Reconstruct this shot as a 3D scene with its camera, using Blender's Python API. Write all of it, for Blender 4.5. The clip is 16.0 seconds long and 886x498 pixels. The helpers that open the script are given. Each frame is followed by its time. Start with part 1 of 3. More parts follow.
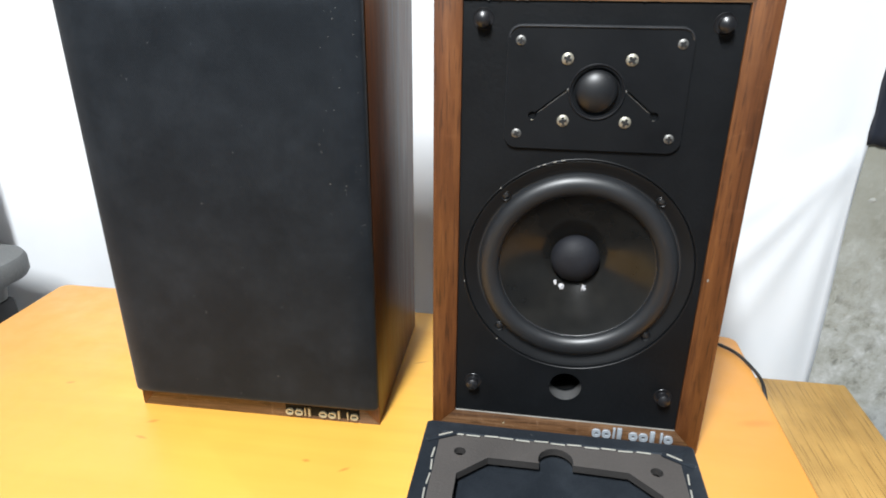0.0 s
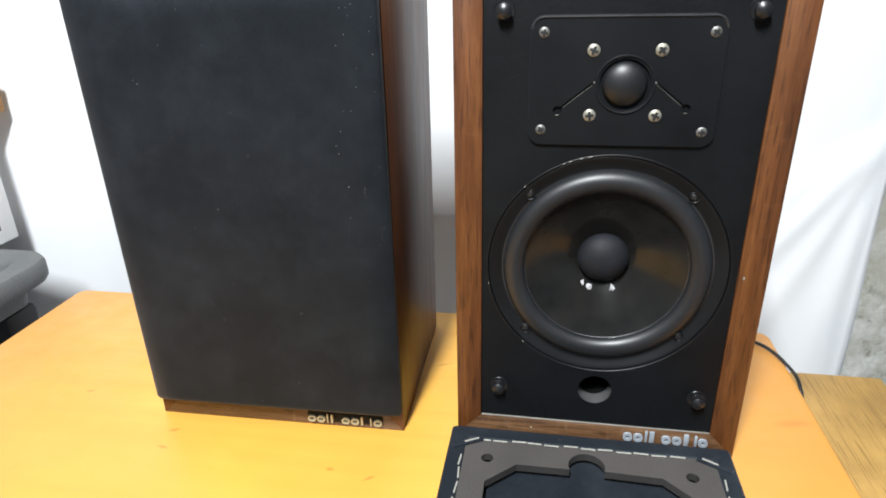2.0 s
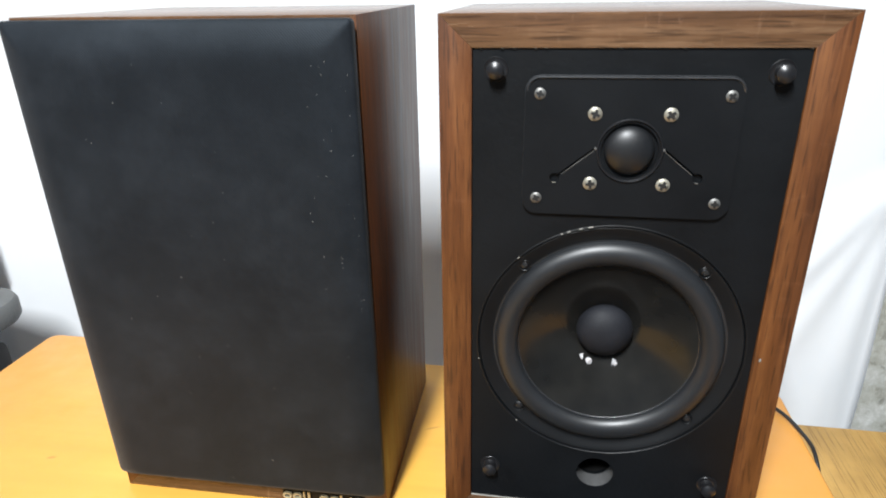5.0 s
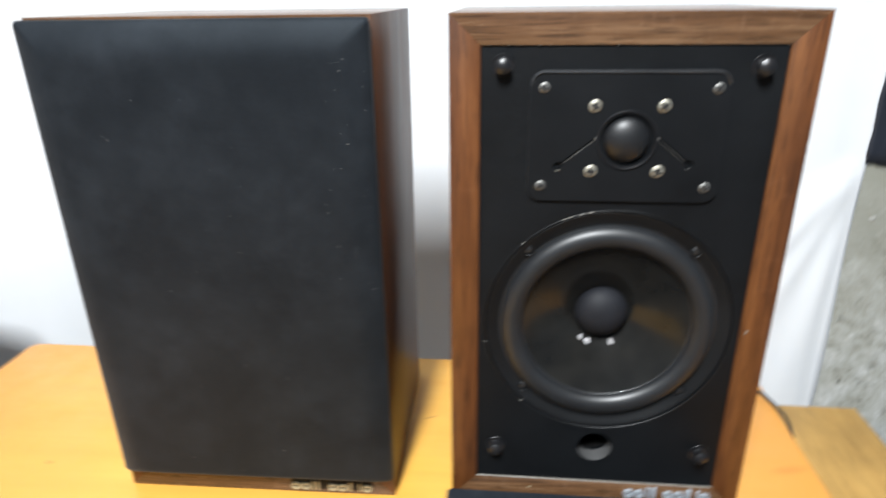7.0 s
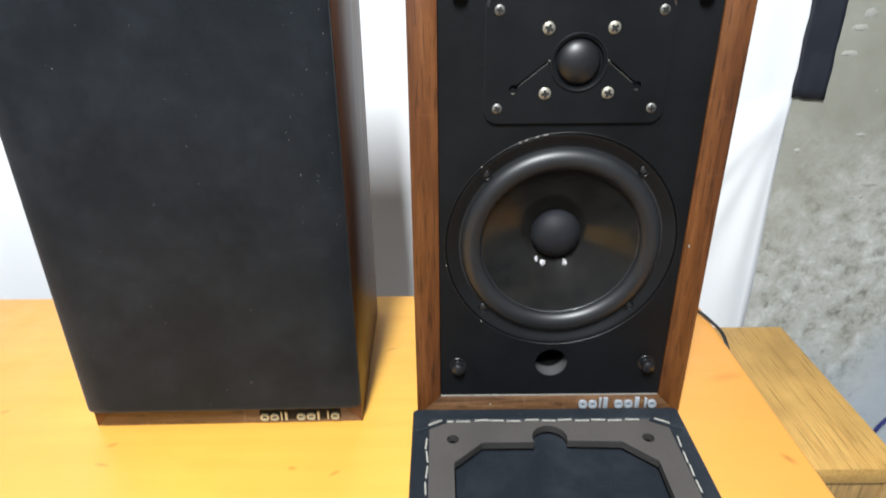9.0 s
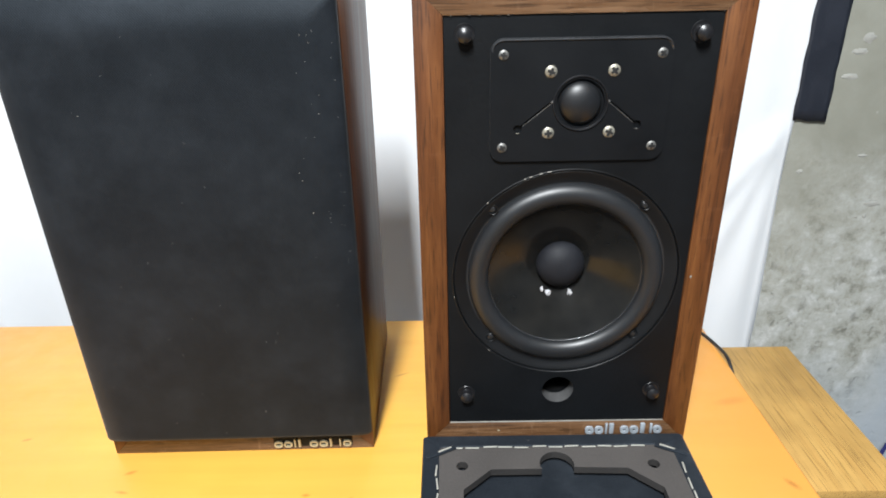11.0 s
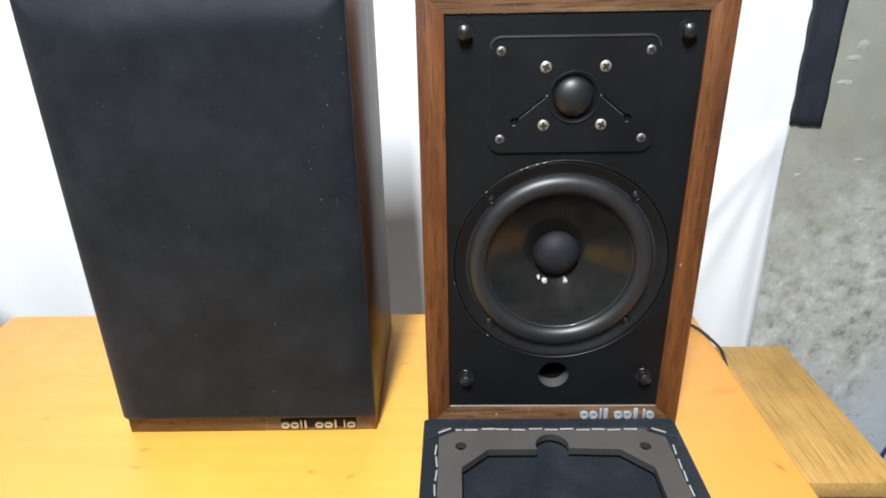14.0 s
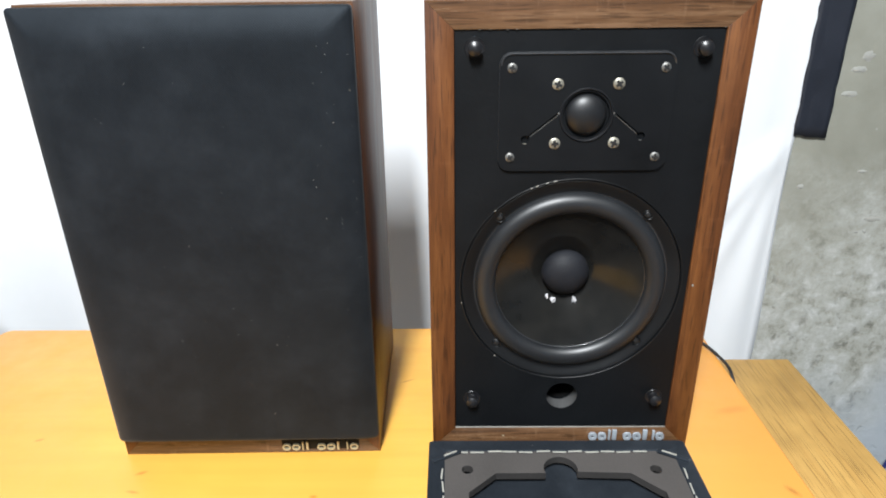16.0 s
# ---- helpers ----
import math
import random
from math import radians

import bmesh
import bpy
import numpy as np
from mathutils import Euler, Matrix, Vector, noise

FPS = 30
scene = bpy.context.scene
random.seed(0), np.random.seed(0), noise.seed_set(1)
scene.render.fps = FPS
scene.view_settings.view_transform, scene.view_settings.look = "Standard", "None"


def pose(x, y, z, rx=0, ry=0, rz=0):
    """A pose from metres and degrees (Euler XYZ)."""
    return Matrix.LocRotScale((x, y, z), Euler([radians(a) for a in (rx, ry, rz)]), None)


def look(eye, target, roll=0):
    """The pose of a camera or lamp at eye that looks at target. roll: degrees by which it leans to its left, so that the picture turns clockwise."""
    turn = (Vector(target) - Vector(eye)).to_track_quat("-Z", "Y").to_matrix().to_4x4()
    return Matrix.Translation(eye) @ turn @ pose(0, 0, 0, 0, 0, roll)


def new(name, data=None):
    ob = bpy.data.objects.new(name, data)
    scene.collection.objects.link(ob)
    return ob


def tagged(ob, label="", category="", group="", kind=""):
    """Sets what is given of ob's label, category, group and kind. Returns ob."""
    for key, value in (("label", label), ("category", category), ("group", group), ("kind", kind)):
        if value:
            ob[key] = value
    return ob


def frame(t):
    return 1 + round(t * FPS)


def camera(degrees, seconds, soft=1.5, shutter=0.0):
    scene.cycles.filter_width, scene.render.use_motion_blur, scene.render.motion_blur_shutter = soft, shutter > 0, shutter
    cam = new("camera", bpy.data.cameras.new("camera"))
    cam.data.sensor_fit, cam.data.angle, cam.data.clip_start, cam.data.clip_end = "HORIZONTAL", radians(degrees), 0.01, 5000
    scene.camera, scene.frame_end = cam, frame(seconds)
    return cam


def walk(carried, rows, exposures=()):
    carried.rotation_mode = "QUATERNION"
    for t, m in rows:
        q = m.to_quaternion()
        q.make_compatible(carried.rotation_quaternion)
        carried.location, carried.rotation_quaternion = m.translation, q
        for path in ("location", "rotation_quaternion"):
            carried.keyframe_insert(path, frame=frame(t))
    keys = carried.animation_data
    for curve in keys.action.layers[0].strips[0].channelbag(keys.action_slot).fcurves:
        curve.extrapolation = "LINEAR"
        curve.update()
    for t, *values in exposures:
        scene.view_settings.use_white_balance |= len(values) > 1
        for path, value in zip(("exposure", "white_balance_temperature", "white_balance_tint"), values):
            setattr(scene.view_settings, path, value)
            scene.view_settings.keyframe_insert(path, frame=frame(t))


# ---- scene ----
cam = camera(69.74, 16.0, soft=1.8, shutter=0.9)
PATH = [
    (0, (-0.0358, -0.4412, 1.1025), (-0.1035, 0.0154, 0.9103), 0.50),
    (0.5, (-0.0432, -0.4413, 1.0967), (-0.1108, 0.0141, 0.9018), 0.01),
    (1, (-0.0488, -0.4302, 1.0868), (-0.1239, 0.0126, 0.8672), -2.24),
    (1.5, (-0.0517, -0.4255, 1.0969), (-0.1299, 0.0256, 0.8959), -1.48),
    (2, (-0.0439, -0.4250, 1.1036), (-0.1230, 0.0272, 0.9054), -1.28),
    (2.5, (-0.0439, -0.4102, 1.1142), (-0.1241, 0.0374, 0.9063), -0.87),
    (3, (-0.0445, -0.3839, 1.1195), (-0.1330, 0.0625, 0.9125), -0.24),
    (3.5, (-0.0344, -0.3693, 1.1236), (-0.1344, 0.0766, 0.9208), -1.32),
    (3.7, (-0.0336, -0.3632, 1.1167), (-0.1270, 0.0843, 0.9143), -1.38),
    (6, (-0.0613, -0.3842, 1.1339), (-0.1303, 0.0795, 0.9602), 0.44),
    (6.2, (-0.0650, -0.3880, 1.1310), (-0.332, 1.473, 0.449), 1.10),
    (6.5, (-0.0667, -0.3929, 1.1388), (-0.1412, 0.0678, 0.9594), 1.28),
    (6.9, (-0.0653, -0.4017, 1.1197), (-0.1154, 0.0602, 0.9351), 0.75),
    (7, (-0.0748, -0.3985, 1.1223), (-0.1199, 0.0635, 0.9363), -0.75),
    (7.1, (-0.0782, -0.3995, 1.1213), (-0.1271, 0.0609, 0.9325), -1.68),
    (7.4, (-0.0851, -0.4041, 1.1105), (-0.0956, 0.0615, 0.9287), 1.33),
    (7.5, (-0.0789, -0.4081, 1.1108), (-0.1212, 0.0528, 0.9219), -1.16),
    (7.6, (-0.0890, -0.4050, 1.1136), (-0.1103, 0.0560, 0.9212), 0.07),
    (7.9, (-0.0807, -0.4132, 1.1141), (-0.1242, 0.0436, 0.9155), -3.32),
    (8, (-0.0834, -0.4105, 1.1135), (-0.1092, 0.0441, 0.9070), -2.39),
    (8.1, (-0.0763, -0.4142, 1.1072), (-0.1022, 0.0379, 0.8951), -1.98),
    (8.4, (-0.0952, -0.4122, 1.1120), (-0.0964, 0.0396, 0.8978), 0.48),
    (8.5, (-0.0893, -0.4144, 1.1131), (-0.0997, 0.0367, 0.8978), -0.32),
    (8.6, (-0.0876, -0.4195, 1.1080), (-0.0906, 0.0291, 0.8871), 0.35),
    (9, (-0.0876, -0.4188, 1.1063), (-0.0866, 0.0319, 0.8897), -0.42),
    (9.2, (-0.0902, -0.4180, 1.1099), (-0.0954, 0.0359, 0.9003), -1.32),
    (11.3, (-0.0863, -0.4299, 1.1332), (-0.0911, 0.0250, 0.9255), -1.19),
    (11.5, (-0.0851, -0.4352, 1.1371), (-0.0898, 0.0226, 0.9360), -1.31),
    (12, (-0.0836, -0.4380, 1.1308), (-0.0913, 0.0196, 0.9293), -0.97),
    (12.5, (-0.0849, -0.4442, 1.1263), (-0.0942, 0.0140, 0.9263), -0.88),
    (13, (-0.0907, -0.4488, 1.1252), (-0.1046, 0.0089, 0.9245), -0.22),
    (13.5, (-0.0863, -0.4520, 1.1204), (-0.0988, 0.0062, 0.9207), -0.63),
    (14, (-0.0817, -0.4560, 1.1188), (-0.0931, 0.0026, 0.9199), -1.04),
    (14.5, (-0.0856, -0.4566, 1.1222), (-0.0945, 0.0019, 0.9229), -0.46),
    (15, (-0.0857, -0.4570, 1.1271), (-0.0920, 0.0024, 0.9298), 0.51),
    (15.5, (-0.0903, -0.4476, 1.1205), (-0.0938, 0.0118, 0.9231), -0.28),
    (16, (-0.0924, -0.4392, 1.1266), (-0.0986, 0.0199, 0.9287), -0.67),
]
walk(cam, [(t, look(eye, target, roll)) for t, eye, target, roll in PATH])

# ---- light ----
world = bpy.data.worlds.new("world")
scene.world = world
world.use_nodes = True
world.node_tree.nodes["Background"].inputs["Color"].default_value = (0.80, 0.90, 1.0, 1)
world.node_tree.nodes["Background"].inputs["Strength"].default_value = 0.05
scene.view_settings.exposure = 0.0


def area_lamp(name, m, sx, sy, watts, colour):
    data = bpy.data.lights.new(name, "AREA")
    data.shape, data.size, data.size_y, data.energy, data.color = "RECTANGLE", sx, sy, watts, colour
    ob = new(name, data)
    ob.matrix_world = m
    return ob


LAMP = (-0.25, -0.98, 2.20)
area_lamp("ceiling_tube_light", pose(LAMP[0], LAMP[1], LAMP[2] - 0.005, 0, 0, 0), 0.12, 0.62, 100, (0.93, 0.97, 1.0))


# ---- materials ----
def material(name):
    m = bpy.data.materials.new(name)
    m.use_nodes = True
    return m, m.node_tree.nodes, m.node_tree.links, m.node_tree.nodes["Principled BSDF"]


def coords(n, l, scale=(1, 1, 1), turn=(0, 0, 0)):
    c, p = n.new("ShaderNodeTexCoord"), n.new("ShaderNodeMapping")
    p.inputs["Scale"].default_value = scale
    p.inputs["Rotation"].default_value = [radians(a) for a in turn]
    l.new(c.outputs["Object"], p.inputs["Vector"])
    return p.outputs["Vector"]


def noise_of(n, l, vec, scale, detail=4.0, rough=0.55, warp=0.0):
    t = n.new("ShaderNodeTexNoise")
    for key, v in (("Scale", scale), ("Detail", detail), ("Roughness", rough), ("Distortion", warp)):
        t.inputs[key].default_value = v
    l.new(vec, t.inputs["Vector"])
    return t.outputs["Fac"]


def ramp(n, l, fac, stops):
    r = n.new("ShaderNodeValToRGB")
    while len(r.color_ramp.elements) < len(stops):
        r.color_ramp.elements.new(0.5)
    for e, (at, c) in zip(r.color_ramp.elements, stops):
        e.position, e.color = at, (*c, 1) if len(c) == 3 else c
    l.new(fac, r.inputs["Fac"])
    return r.outputs["Color"]


def grey(n, l, fac, a, b, lo=0.0, hi=1.0):
    """Maps fac from a..b to lo..hi, clamped."""
    r = n.new("ShaderNodeMapRange")
    for key, v in (("From Min", a), ("From Max", b), ("To Min", lo), ("To Max", hi)):
        r.inputs[key].default_value = v
    l.new(fac, r.inputs["Value"])
    return r.outputs["Result"]


def mixed(n, l, fac, a, b, how="MIX"):
    x = n.new("ShaderNodeMix")
    x.data_type, x.blend_type = "RGBA", how
    for key, v in ((0, fac), (6, a), (7, b)):
        if isinstance(v, (int, float)):
            x.inputs[key].default_value = v
        elif isinstance(v, tuple):
            x.inputs[key].default_value = (*v, 1)
        else:
            l.new(v, x.inputs[key])
    return x.outputs[2]


def maths(n, l, how, a, b=0.0):
    x = n.new("ShaderNodeMath")
    x.operation = how
    for key, v in ((0, a), (1, b)):
        if isinstance(v, (int, float)):
            x.inputs[key].default_value = v
        else:
            l.new(v, x.inputs[key])
    return x.outputs[0]


def bump(n, l, bsdf, height, distance, strength=1.0):
    b = n.new("ShaderNodeBump")
    b.inputs["Strength"].default_value, b.inputs["Distance"].default_value = strength, distance
    l.new(height, b.inputs["Height"])
    l.new(b.outputs["Normal"], bsdf.inputs["Normal"])


def plain(name, colour, rough=0.5, metal=0.0, vary=0.25, scale=60.0, depth=0.0, coat=0.0, specular=0.5):
    """A plain surface with a slight mottling, a fine grain and uneven gloss."""
    m, n, l, b = material(name)
    v = coords(n, l)
    big, fine = noise_of(n, l, v, scale * 0.2, 3), noise_of(n, l, v, scale * 4, 3)
    f = maths(n, l, "ADD", maths(n, l, "MULTIPLY", big, 0.65), maths(n, l, "MULTIPLY", fine, 0.35))
    lo, hi = tuple(c * (1 - vary) for c in colour), tuple(min(1, c * (1 + vary)) for c in colour)
    l.new(ramp(n, l, f, [(0.3, lo), (0.7, hi)]), b.inputs["Base Color"])
    l.new(grey(n, l, big, 0.3, 0.7, rough * 0.88, min(1, rough * 1.12)), b.inputs["Roughness"])
    b.inputs["Metallic"].default_value = metal
    b.inputs["Coat Weight"].default_value = coat
    b.inputs["Specular IOR Level"].default_value = specular
    if depth:
        bump(n, l, b, fine, depth)
    return m


def wood(name, axis, stops, size=1.0, rough=0.42, pores=0.5, scuff=0.0, specular=0.5, drawn=0.06):
    """Grain that runs along the given axis: broad figure, streaks, short dark pores and pale scuffs."""
    m, n, l, b = material(name)
    s = [1.0, 1.0, 1.0]
    s["xyz".index(axis)] = drawn
    v = coords(n, l, tuple(s))
    figure = noise_of(n, l, v, 16 * size, 4, 0.55, 0.9)
    streak = noise_of(n, l, v, 75 * size, 5, 0.7, 0.4)
    pore = noise_of(n, l, v, 260 * size, 2, 0.5)
    f = maths(n, l, "ADD", maths(n, l, "MULTIPLY", figure, 0.5), maths(n, l, "MULTIPLY", streak, 0.5))
    col = ramp(n, l, f, stops)
    dark = grey(n, l, pore, 0.34, 0.46, pores, 0.0)
    col = mixed(n, l, dark, col, tuple(c * 0.35 for c in stops[0][1]))
    wide = noise_of(n, l, coords(n, l), 9, 5, 0.65)
    col = mixed(n, l, grey(n, l, wide, 0.40, 0.68, 0.0, 0.5), col, tuple(c * 0.5 for c in stops[1][1]))
    if scuff:
        rub = noise_of(n, l, coords(n, l, tuple(1 + 3 * (c < 1) for c in s)), 34, 6, 0.75, 0.5)
        col = mixed(n, l, grey(n, l, rub, 0.58, 0.74, 0.0, scuff), col, tuple(min(1, c * 1.5 + 0.05) for c in stops[2][1]))
    l.new(col, b.inputs["Base Color"])
    l.new(grey(n, l, streak, 0.3, 0.7, rough * 0.85, rough * 1.25), b.inputs["Roughness"])
    b.inputs["Specular IOR Level"].default_value = specular
    bump(n, l, b, maths(n, l, "ADD", streak, pore), 0.00018, 0.3)
    return m


WALNUT = [(0.34, (0.034, 0.012, 0.005)), (0.5, (0.094, 0.032, 0.0090)), (0.66, (0.158, 0.059, 0.016))]
walnut_z = wood("walnut_upright", "z", WALNUT, 2.3, 0.42, 0.6, 0.12, 0.33)
walnut_x = wood("walnut_rail", "x", [(0.36, (0.040, 0.019, 0.010)), (0.5, (0.115, 0.058, 0.027)), (0.64, (0.20, 0.115, 0.062))], 2.3, 0.24, 0.6, 0.22)
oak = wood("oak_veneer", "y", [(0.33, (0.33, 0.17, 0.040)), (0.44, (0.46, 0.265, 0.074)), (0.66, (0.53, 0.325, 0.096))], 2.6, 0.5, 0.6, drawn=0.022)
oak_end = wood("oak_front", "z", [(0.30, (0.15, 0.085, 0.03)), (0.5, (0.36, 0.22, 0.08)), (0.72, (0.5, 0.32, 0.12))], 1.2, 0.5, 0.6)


def table_material():
    m, n, l, b = material("varnished_pine")
    v = coords(n, l, (0.08, 1, 1))
    figure, streak = noise_of(n, l, v, 9, 3, 0.5, 0.8), noise_of(n, l, v, 60, 4, 0.6, 0.2)
    f = maths(n, l, "ADD", maths(n, l, "MULTIPLY", figure, 0.7), maths(n, l, "MULTIPLY", streak, 0.3))
    col = ramp(n, l, f, [(0.28, (0.52, 0.24, 0.036)), (0.5, (0.61, 0.33, 0.054)), (0.72, (0.67, 0.40, 0.075))])
    wide = noise_of(n, l, coords(n, l), 4.2, 3, 0.5)
    col = mixed(n, l, grey(n, l, wide, 0.42, 0.72, 0, 0.6), col, (0.60, 0.26, 0.045))
    # weaker light towards the two ends of the board, put into the colour as orange
    ends = n.new("ShaderNodeSeparateXYZ")
    l.new(coords(n, l), ends.inputs[0])
    away = maths(n, l, "ABSOLUTE", maths(n, l, "ADD", ends.outputs["X"], 0.17))
    away = maths(n, l, "ADD", away, maths(n, l, "MULTIPLY", wide, 0.25))
    col = mixed(n, l, grey(n, l, away, 0.26, 0.50, 0, 0.85), col, (0.58, 0.255, 0.056))
    # the right end is tinted further, again for its weaker light
    right_end = maths(n, l, "ADD", ends.outputs["X"], maths(n, l, "MULTIPLY", maths(n, l, "ADD", wide, -0.5), 0.12))
    col = mixed(n, l, grey(n, l, right_end, 0.07, 0.18, 0, 0.65), col, (0.60, 0.265, 0.048))
    # knots and bruises in the varnish: place, half length, half width, turn
    c = n.new("ShaderNodeTexCoord").outputs["Object"]
    for x, y, a, w, r in ((-0.350, -0.031, 0.006, 0.0022, 25), (-0.348, -0.052, 0.007, 0.0018, -10), (-0.169, -0.0625, 0.006, 0.0017, 35), (-0.202, -0.0573, 0.004, 0.002, 0),
                          (-0.137, 0.098, 0.009, 0.0015, 25), (0.176, -0.052, 0.008, 0.0035, -55), (0.17, 0.05, 0.02, 0.006, 12), (-0.46, 0.01, 0.005, 0.002, 20), (-0.31, -0.13, 0.008, 0.002, 60)):
        p = n.new("ShaderNodeMapping")
        p.vector_type = "TEXTURE"
        p.inputs["Location"].default_value, p.inputs["Rotation"].default_value, p.inputs["Scale"].default_value = (x, y, 0), (0, 0, radians(r)), (a, w, 1)
        l.new(c, p.inputs["Vector"])
        flat = n.new("ShaderNodeVectorMath")
        flat.operation = "MULTIPLY"
        flat.inputs[1].default_value = (1, 1, 0)
        l.new(p.outputs[0], flat.inputs[0])
        d = n.new("ShaderNodeVectorMath")
        d.operation = "LENGTH"
        l.new(flat.outputs[0], d.inputs[0])
        rag = maths(n, l, "ADD", d.outputs["Value"], maths(n, l, "MULTIPLY", noise_of(n, l, c, 700, 2), 0.9))
        col = mixed(n, l, grey(n, l, rag, 0.7, 1.5, 0.35 if a > 0.015 else 0.5, 0.0), col, (0.42, 0.13, 0.02) if a > 0.015 else (0.2, 0.06, 0.012))
    l.new(col, b.inputs["Base Color"])
    l.new(grey(n, l, noise_of(n, l, coords(n, l), 30, 4), 0.3, 0.7, 0.32, 0.5), b.inputs["Roughness"])
    bump(n, l, b, streak, 0.0001, 0.5)
    return m


def cloth_material(name, lift, twill=0.4):
    m, n, l, b = material(name)
    v = coords(n, l)
    wave = []
    for turn in (45, -45):
        w = n.new("ShaderNodeTexWave")
        w.inputs["Scale"].default_value, w.inputs["Distortion"].default_value = 260, 0.6
        l.new(coords(n, l, (1, 1, 1), (0, turn, 0)), w.inputs["Vector"])
        wave.append(w.outputs["Fac"])
    weave = maths(n, l, "MULTIPLY", *wave)
    nap = noise_of(n, l, v, 620, 3, 0.7)
    thread = maths(n, l, "ADD", maths(n, l, "MULTIPLY", weave, twill), maths(n, l, "MULTIPLY", nap, 1 - twill))
    col = ramp(n, l, thread, [(0.25, tuple(lift * c for c in (0.0030, 0.0041, 0.0058))), (0.7, tuple(lift * c for c in (0.0125, 0.0168, 0.0235)))])
    dust = noise_of(n, l, v, 22, 6, 0.72)
    patch = noise_of(n, l, v, 13, 6, 0.65, 0.3)
    lie = maths(n, l, "MULTIPLY", grey(n, l, dust, 0.36, 0.70, 0.15, 1.0), grey(n, l, patch, 0.36, 0.70, 0.1, 0.7))
    col = mixed(n, l, lie, col, tuple(lift * c for c in (0.040, 0.048, 0.059)))
    cell = n.new("ShaderNodeTexVoronoi")
    cell.inputs["Scale"].default_value = 150
    l.new(v, cell.inputs["Vector"])
    speck = maths(n, l, "MULTIPLY", grey(n, l, cell.outputs["Distance"], 0.05, 0.09, 1, 0), grey(n, l, cell.outputs["Color"], 0.90, 0.94, 0, 0.3))
    col = mixed(n, l, speck, col, (0.30, 0.29, 0.27))
    l.new(col, b.inputs["Base Color"])
    b.inputs["Roughness"].default_value = 0.64
    b.inputs["Sheen Weight"].default_value = 0.10
    b.inputs["Specular IOR Level"].default_value = 0.20
    b.inputs["Specular Tint"].default_value = (0.78, 0.90, 1.0, 1)
    b.inputs["Sheen Roughness"].default_value = 0.4
    bump(n, l, b, thread, 0.0003, 0.6)
    return m


def concrete_material():
    m, n, l, b = material("bare_concrete")
    v = coords(n, l)
    mid, fine, big = noise_of(n, l, v, 8, 6, 0.6, 0.1), noise_of(n, l, v, 120, 4, 0.6), noise_of(n, l, v, 3.2, 4, 0.55, 0.6)
    col = ramp(n, l, mid, [(0.25, (0.176, 0.174, 0.138)), (0.5, (0.225, 0.222, 0.183)), (0.75, (0.28, 0.277, 0.235))])
    # a rough skim of pale plaster over the lower part, scraped and full of small holes
    sep = n.new("ShaderNodeSeparateXYZ")
    l.new(v, sep.inputs[0])
    high = maths(n, l, "ADD", sep.outputs["Z"], maths(n, l, "MULTIPLY", maths(n, l, "ADD", big, -0.5), 0.5))
    low = grey(n, l, high, 0.66, 0.84, 1, 0)
    chips = noise_of(n, l, v, 36, 8, 0.7, 0.15)
    skim = ramp(n, l, chips, [(0.31, (0.175, 0.171, 0.14)), (0.44, (0.31, 0.307, 0.268)), (0.56, (0.38, 0.38, 0.35)), (0.69, (0.50, 0.502, 0.48))])
    col = mixed(n, l, low, col, skim)
    drag = noise_of(n, l, coords(n, l, (1, 1, 0.8), (0, 35, 0)), 42, 5, 0.62, 0.2)
    thin = noise_of(n, l, v, 13, 3, 0.5)
    pit = maths(n, l, "MULTIPLY", maths(n, l, "MULTIPLY", grey(n, l, drag, 0.31, 0.45, 1, 0), grey(n, l, thin, 0.36, 0.50, 0, 1)), low)
    col = mixed(n, l, maths(n, l, "MULTIPLY", pit, 0.75), col, (0.115, 0.11, 0.085))
    crumb = maths(n, l, "MULTIPLY", grey(n, l, drag, 0.60, 0.70, 0, 0.55), low)
    col = mixed(n, l, crumb, col, (0.54, 0.54, 0.52))
    floorward = grey(n, l, high, 0.36, 0.52, 1, 0)
    col = mixed(n, l, floorward, col, ramp(n, l, mid, [(0.3, (0.33, 0.36, 0.385)), (0.7, (0.40, 0.43, 0.45))]))
    spots = noise_of(n, l, v, 24, 2, 0.4, 1.2)
    col = mixed(n, l, grey(n, l, spots, 0.72, 0.78, 0, 0.5), col, (0.50, 0.50, 0.47))
    col = mixed(n, l, 1.0, col, (1.16, 1.17, 1.18), "MULTIPLY")
    l.new(col, b.inputs["Base Color"])
    b.inputs["Roughness"].default_value = 0.85
    h = maths(n, l, "ADD", maths(n, l, "MULTIPLY", fine, 0.12), maths(n, l, "MULTIPLY", maths(n, l, "MULTIPLY", chips, low), 0.6))
    h = maths(n, l, "SUBTRACT", h, maths(n, l, "MULTIPLY", pit, 0.4))
    bump(n, l, b, h, 0.005, 0.55)
    return m


def cone_material():
    m, n, l, b = material("smoky_polypropylene")
    v = coords(n, l)
    l.new(ramp(n, l, noise_of(n, l, v, 40, 3), [(0.3, (0.0075, 0.0075, 0.0072)), (0.7, (0.0135, 0.0130, 0.0118))]), b.inputs["Base Color"])
    l.new(grey(n, l, noise_of(n, l, v, 25, 4), 0.3, 0.7, 0.13, 0.24), b.inputs["Roughness"])
    b.inputs["Specular IOR Level"].default_value = 0.27
    return m


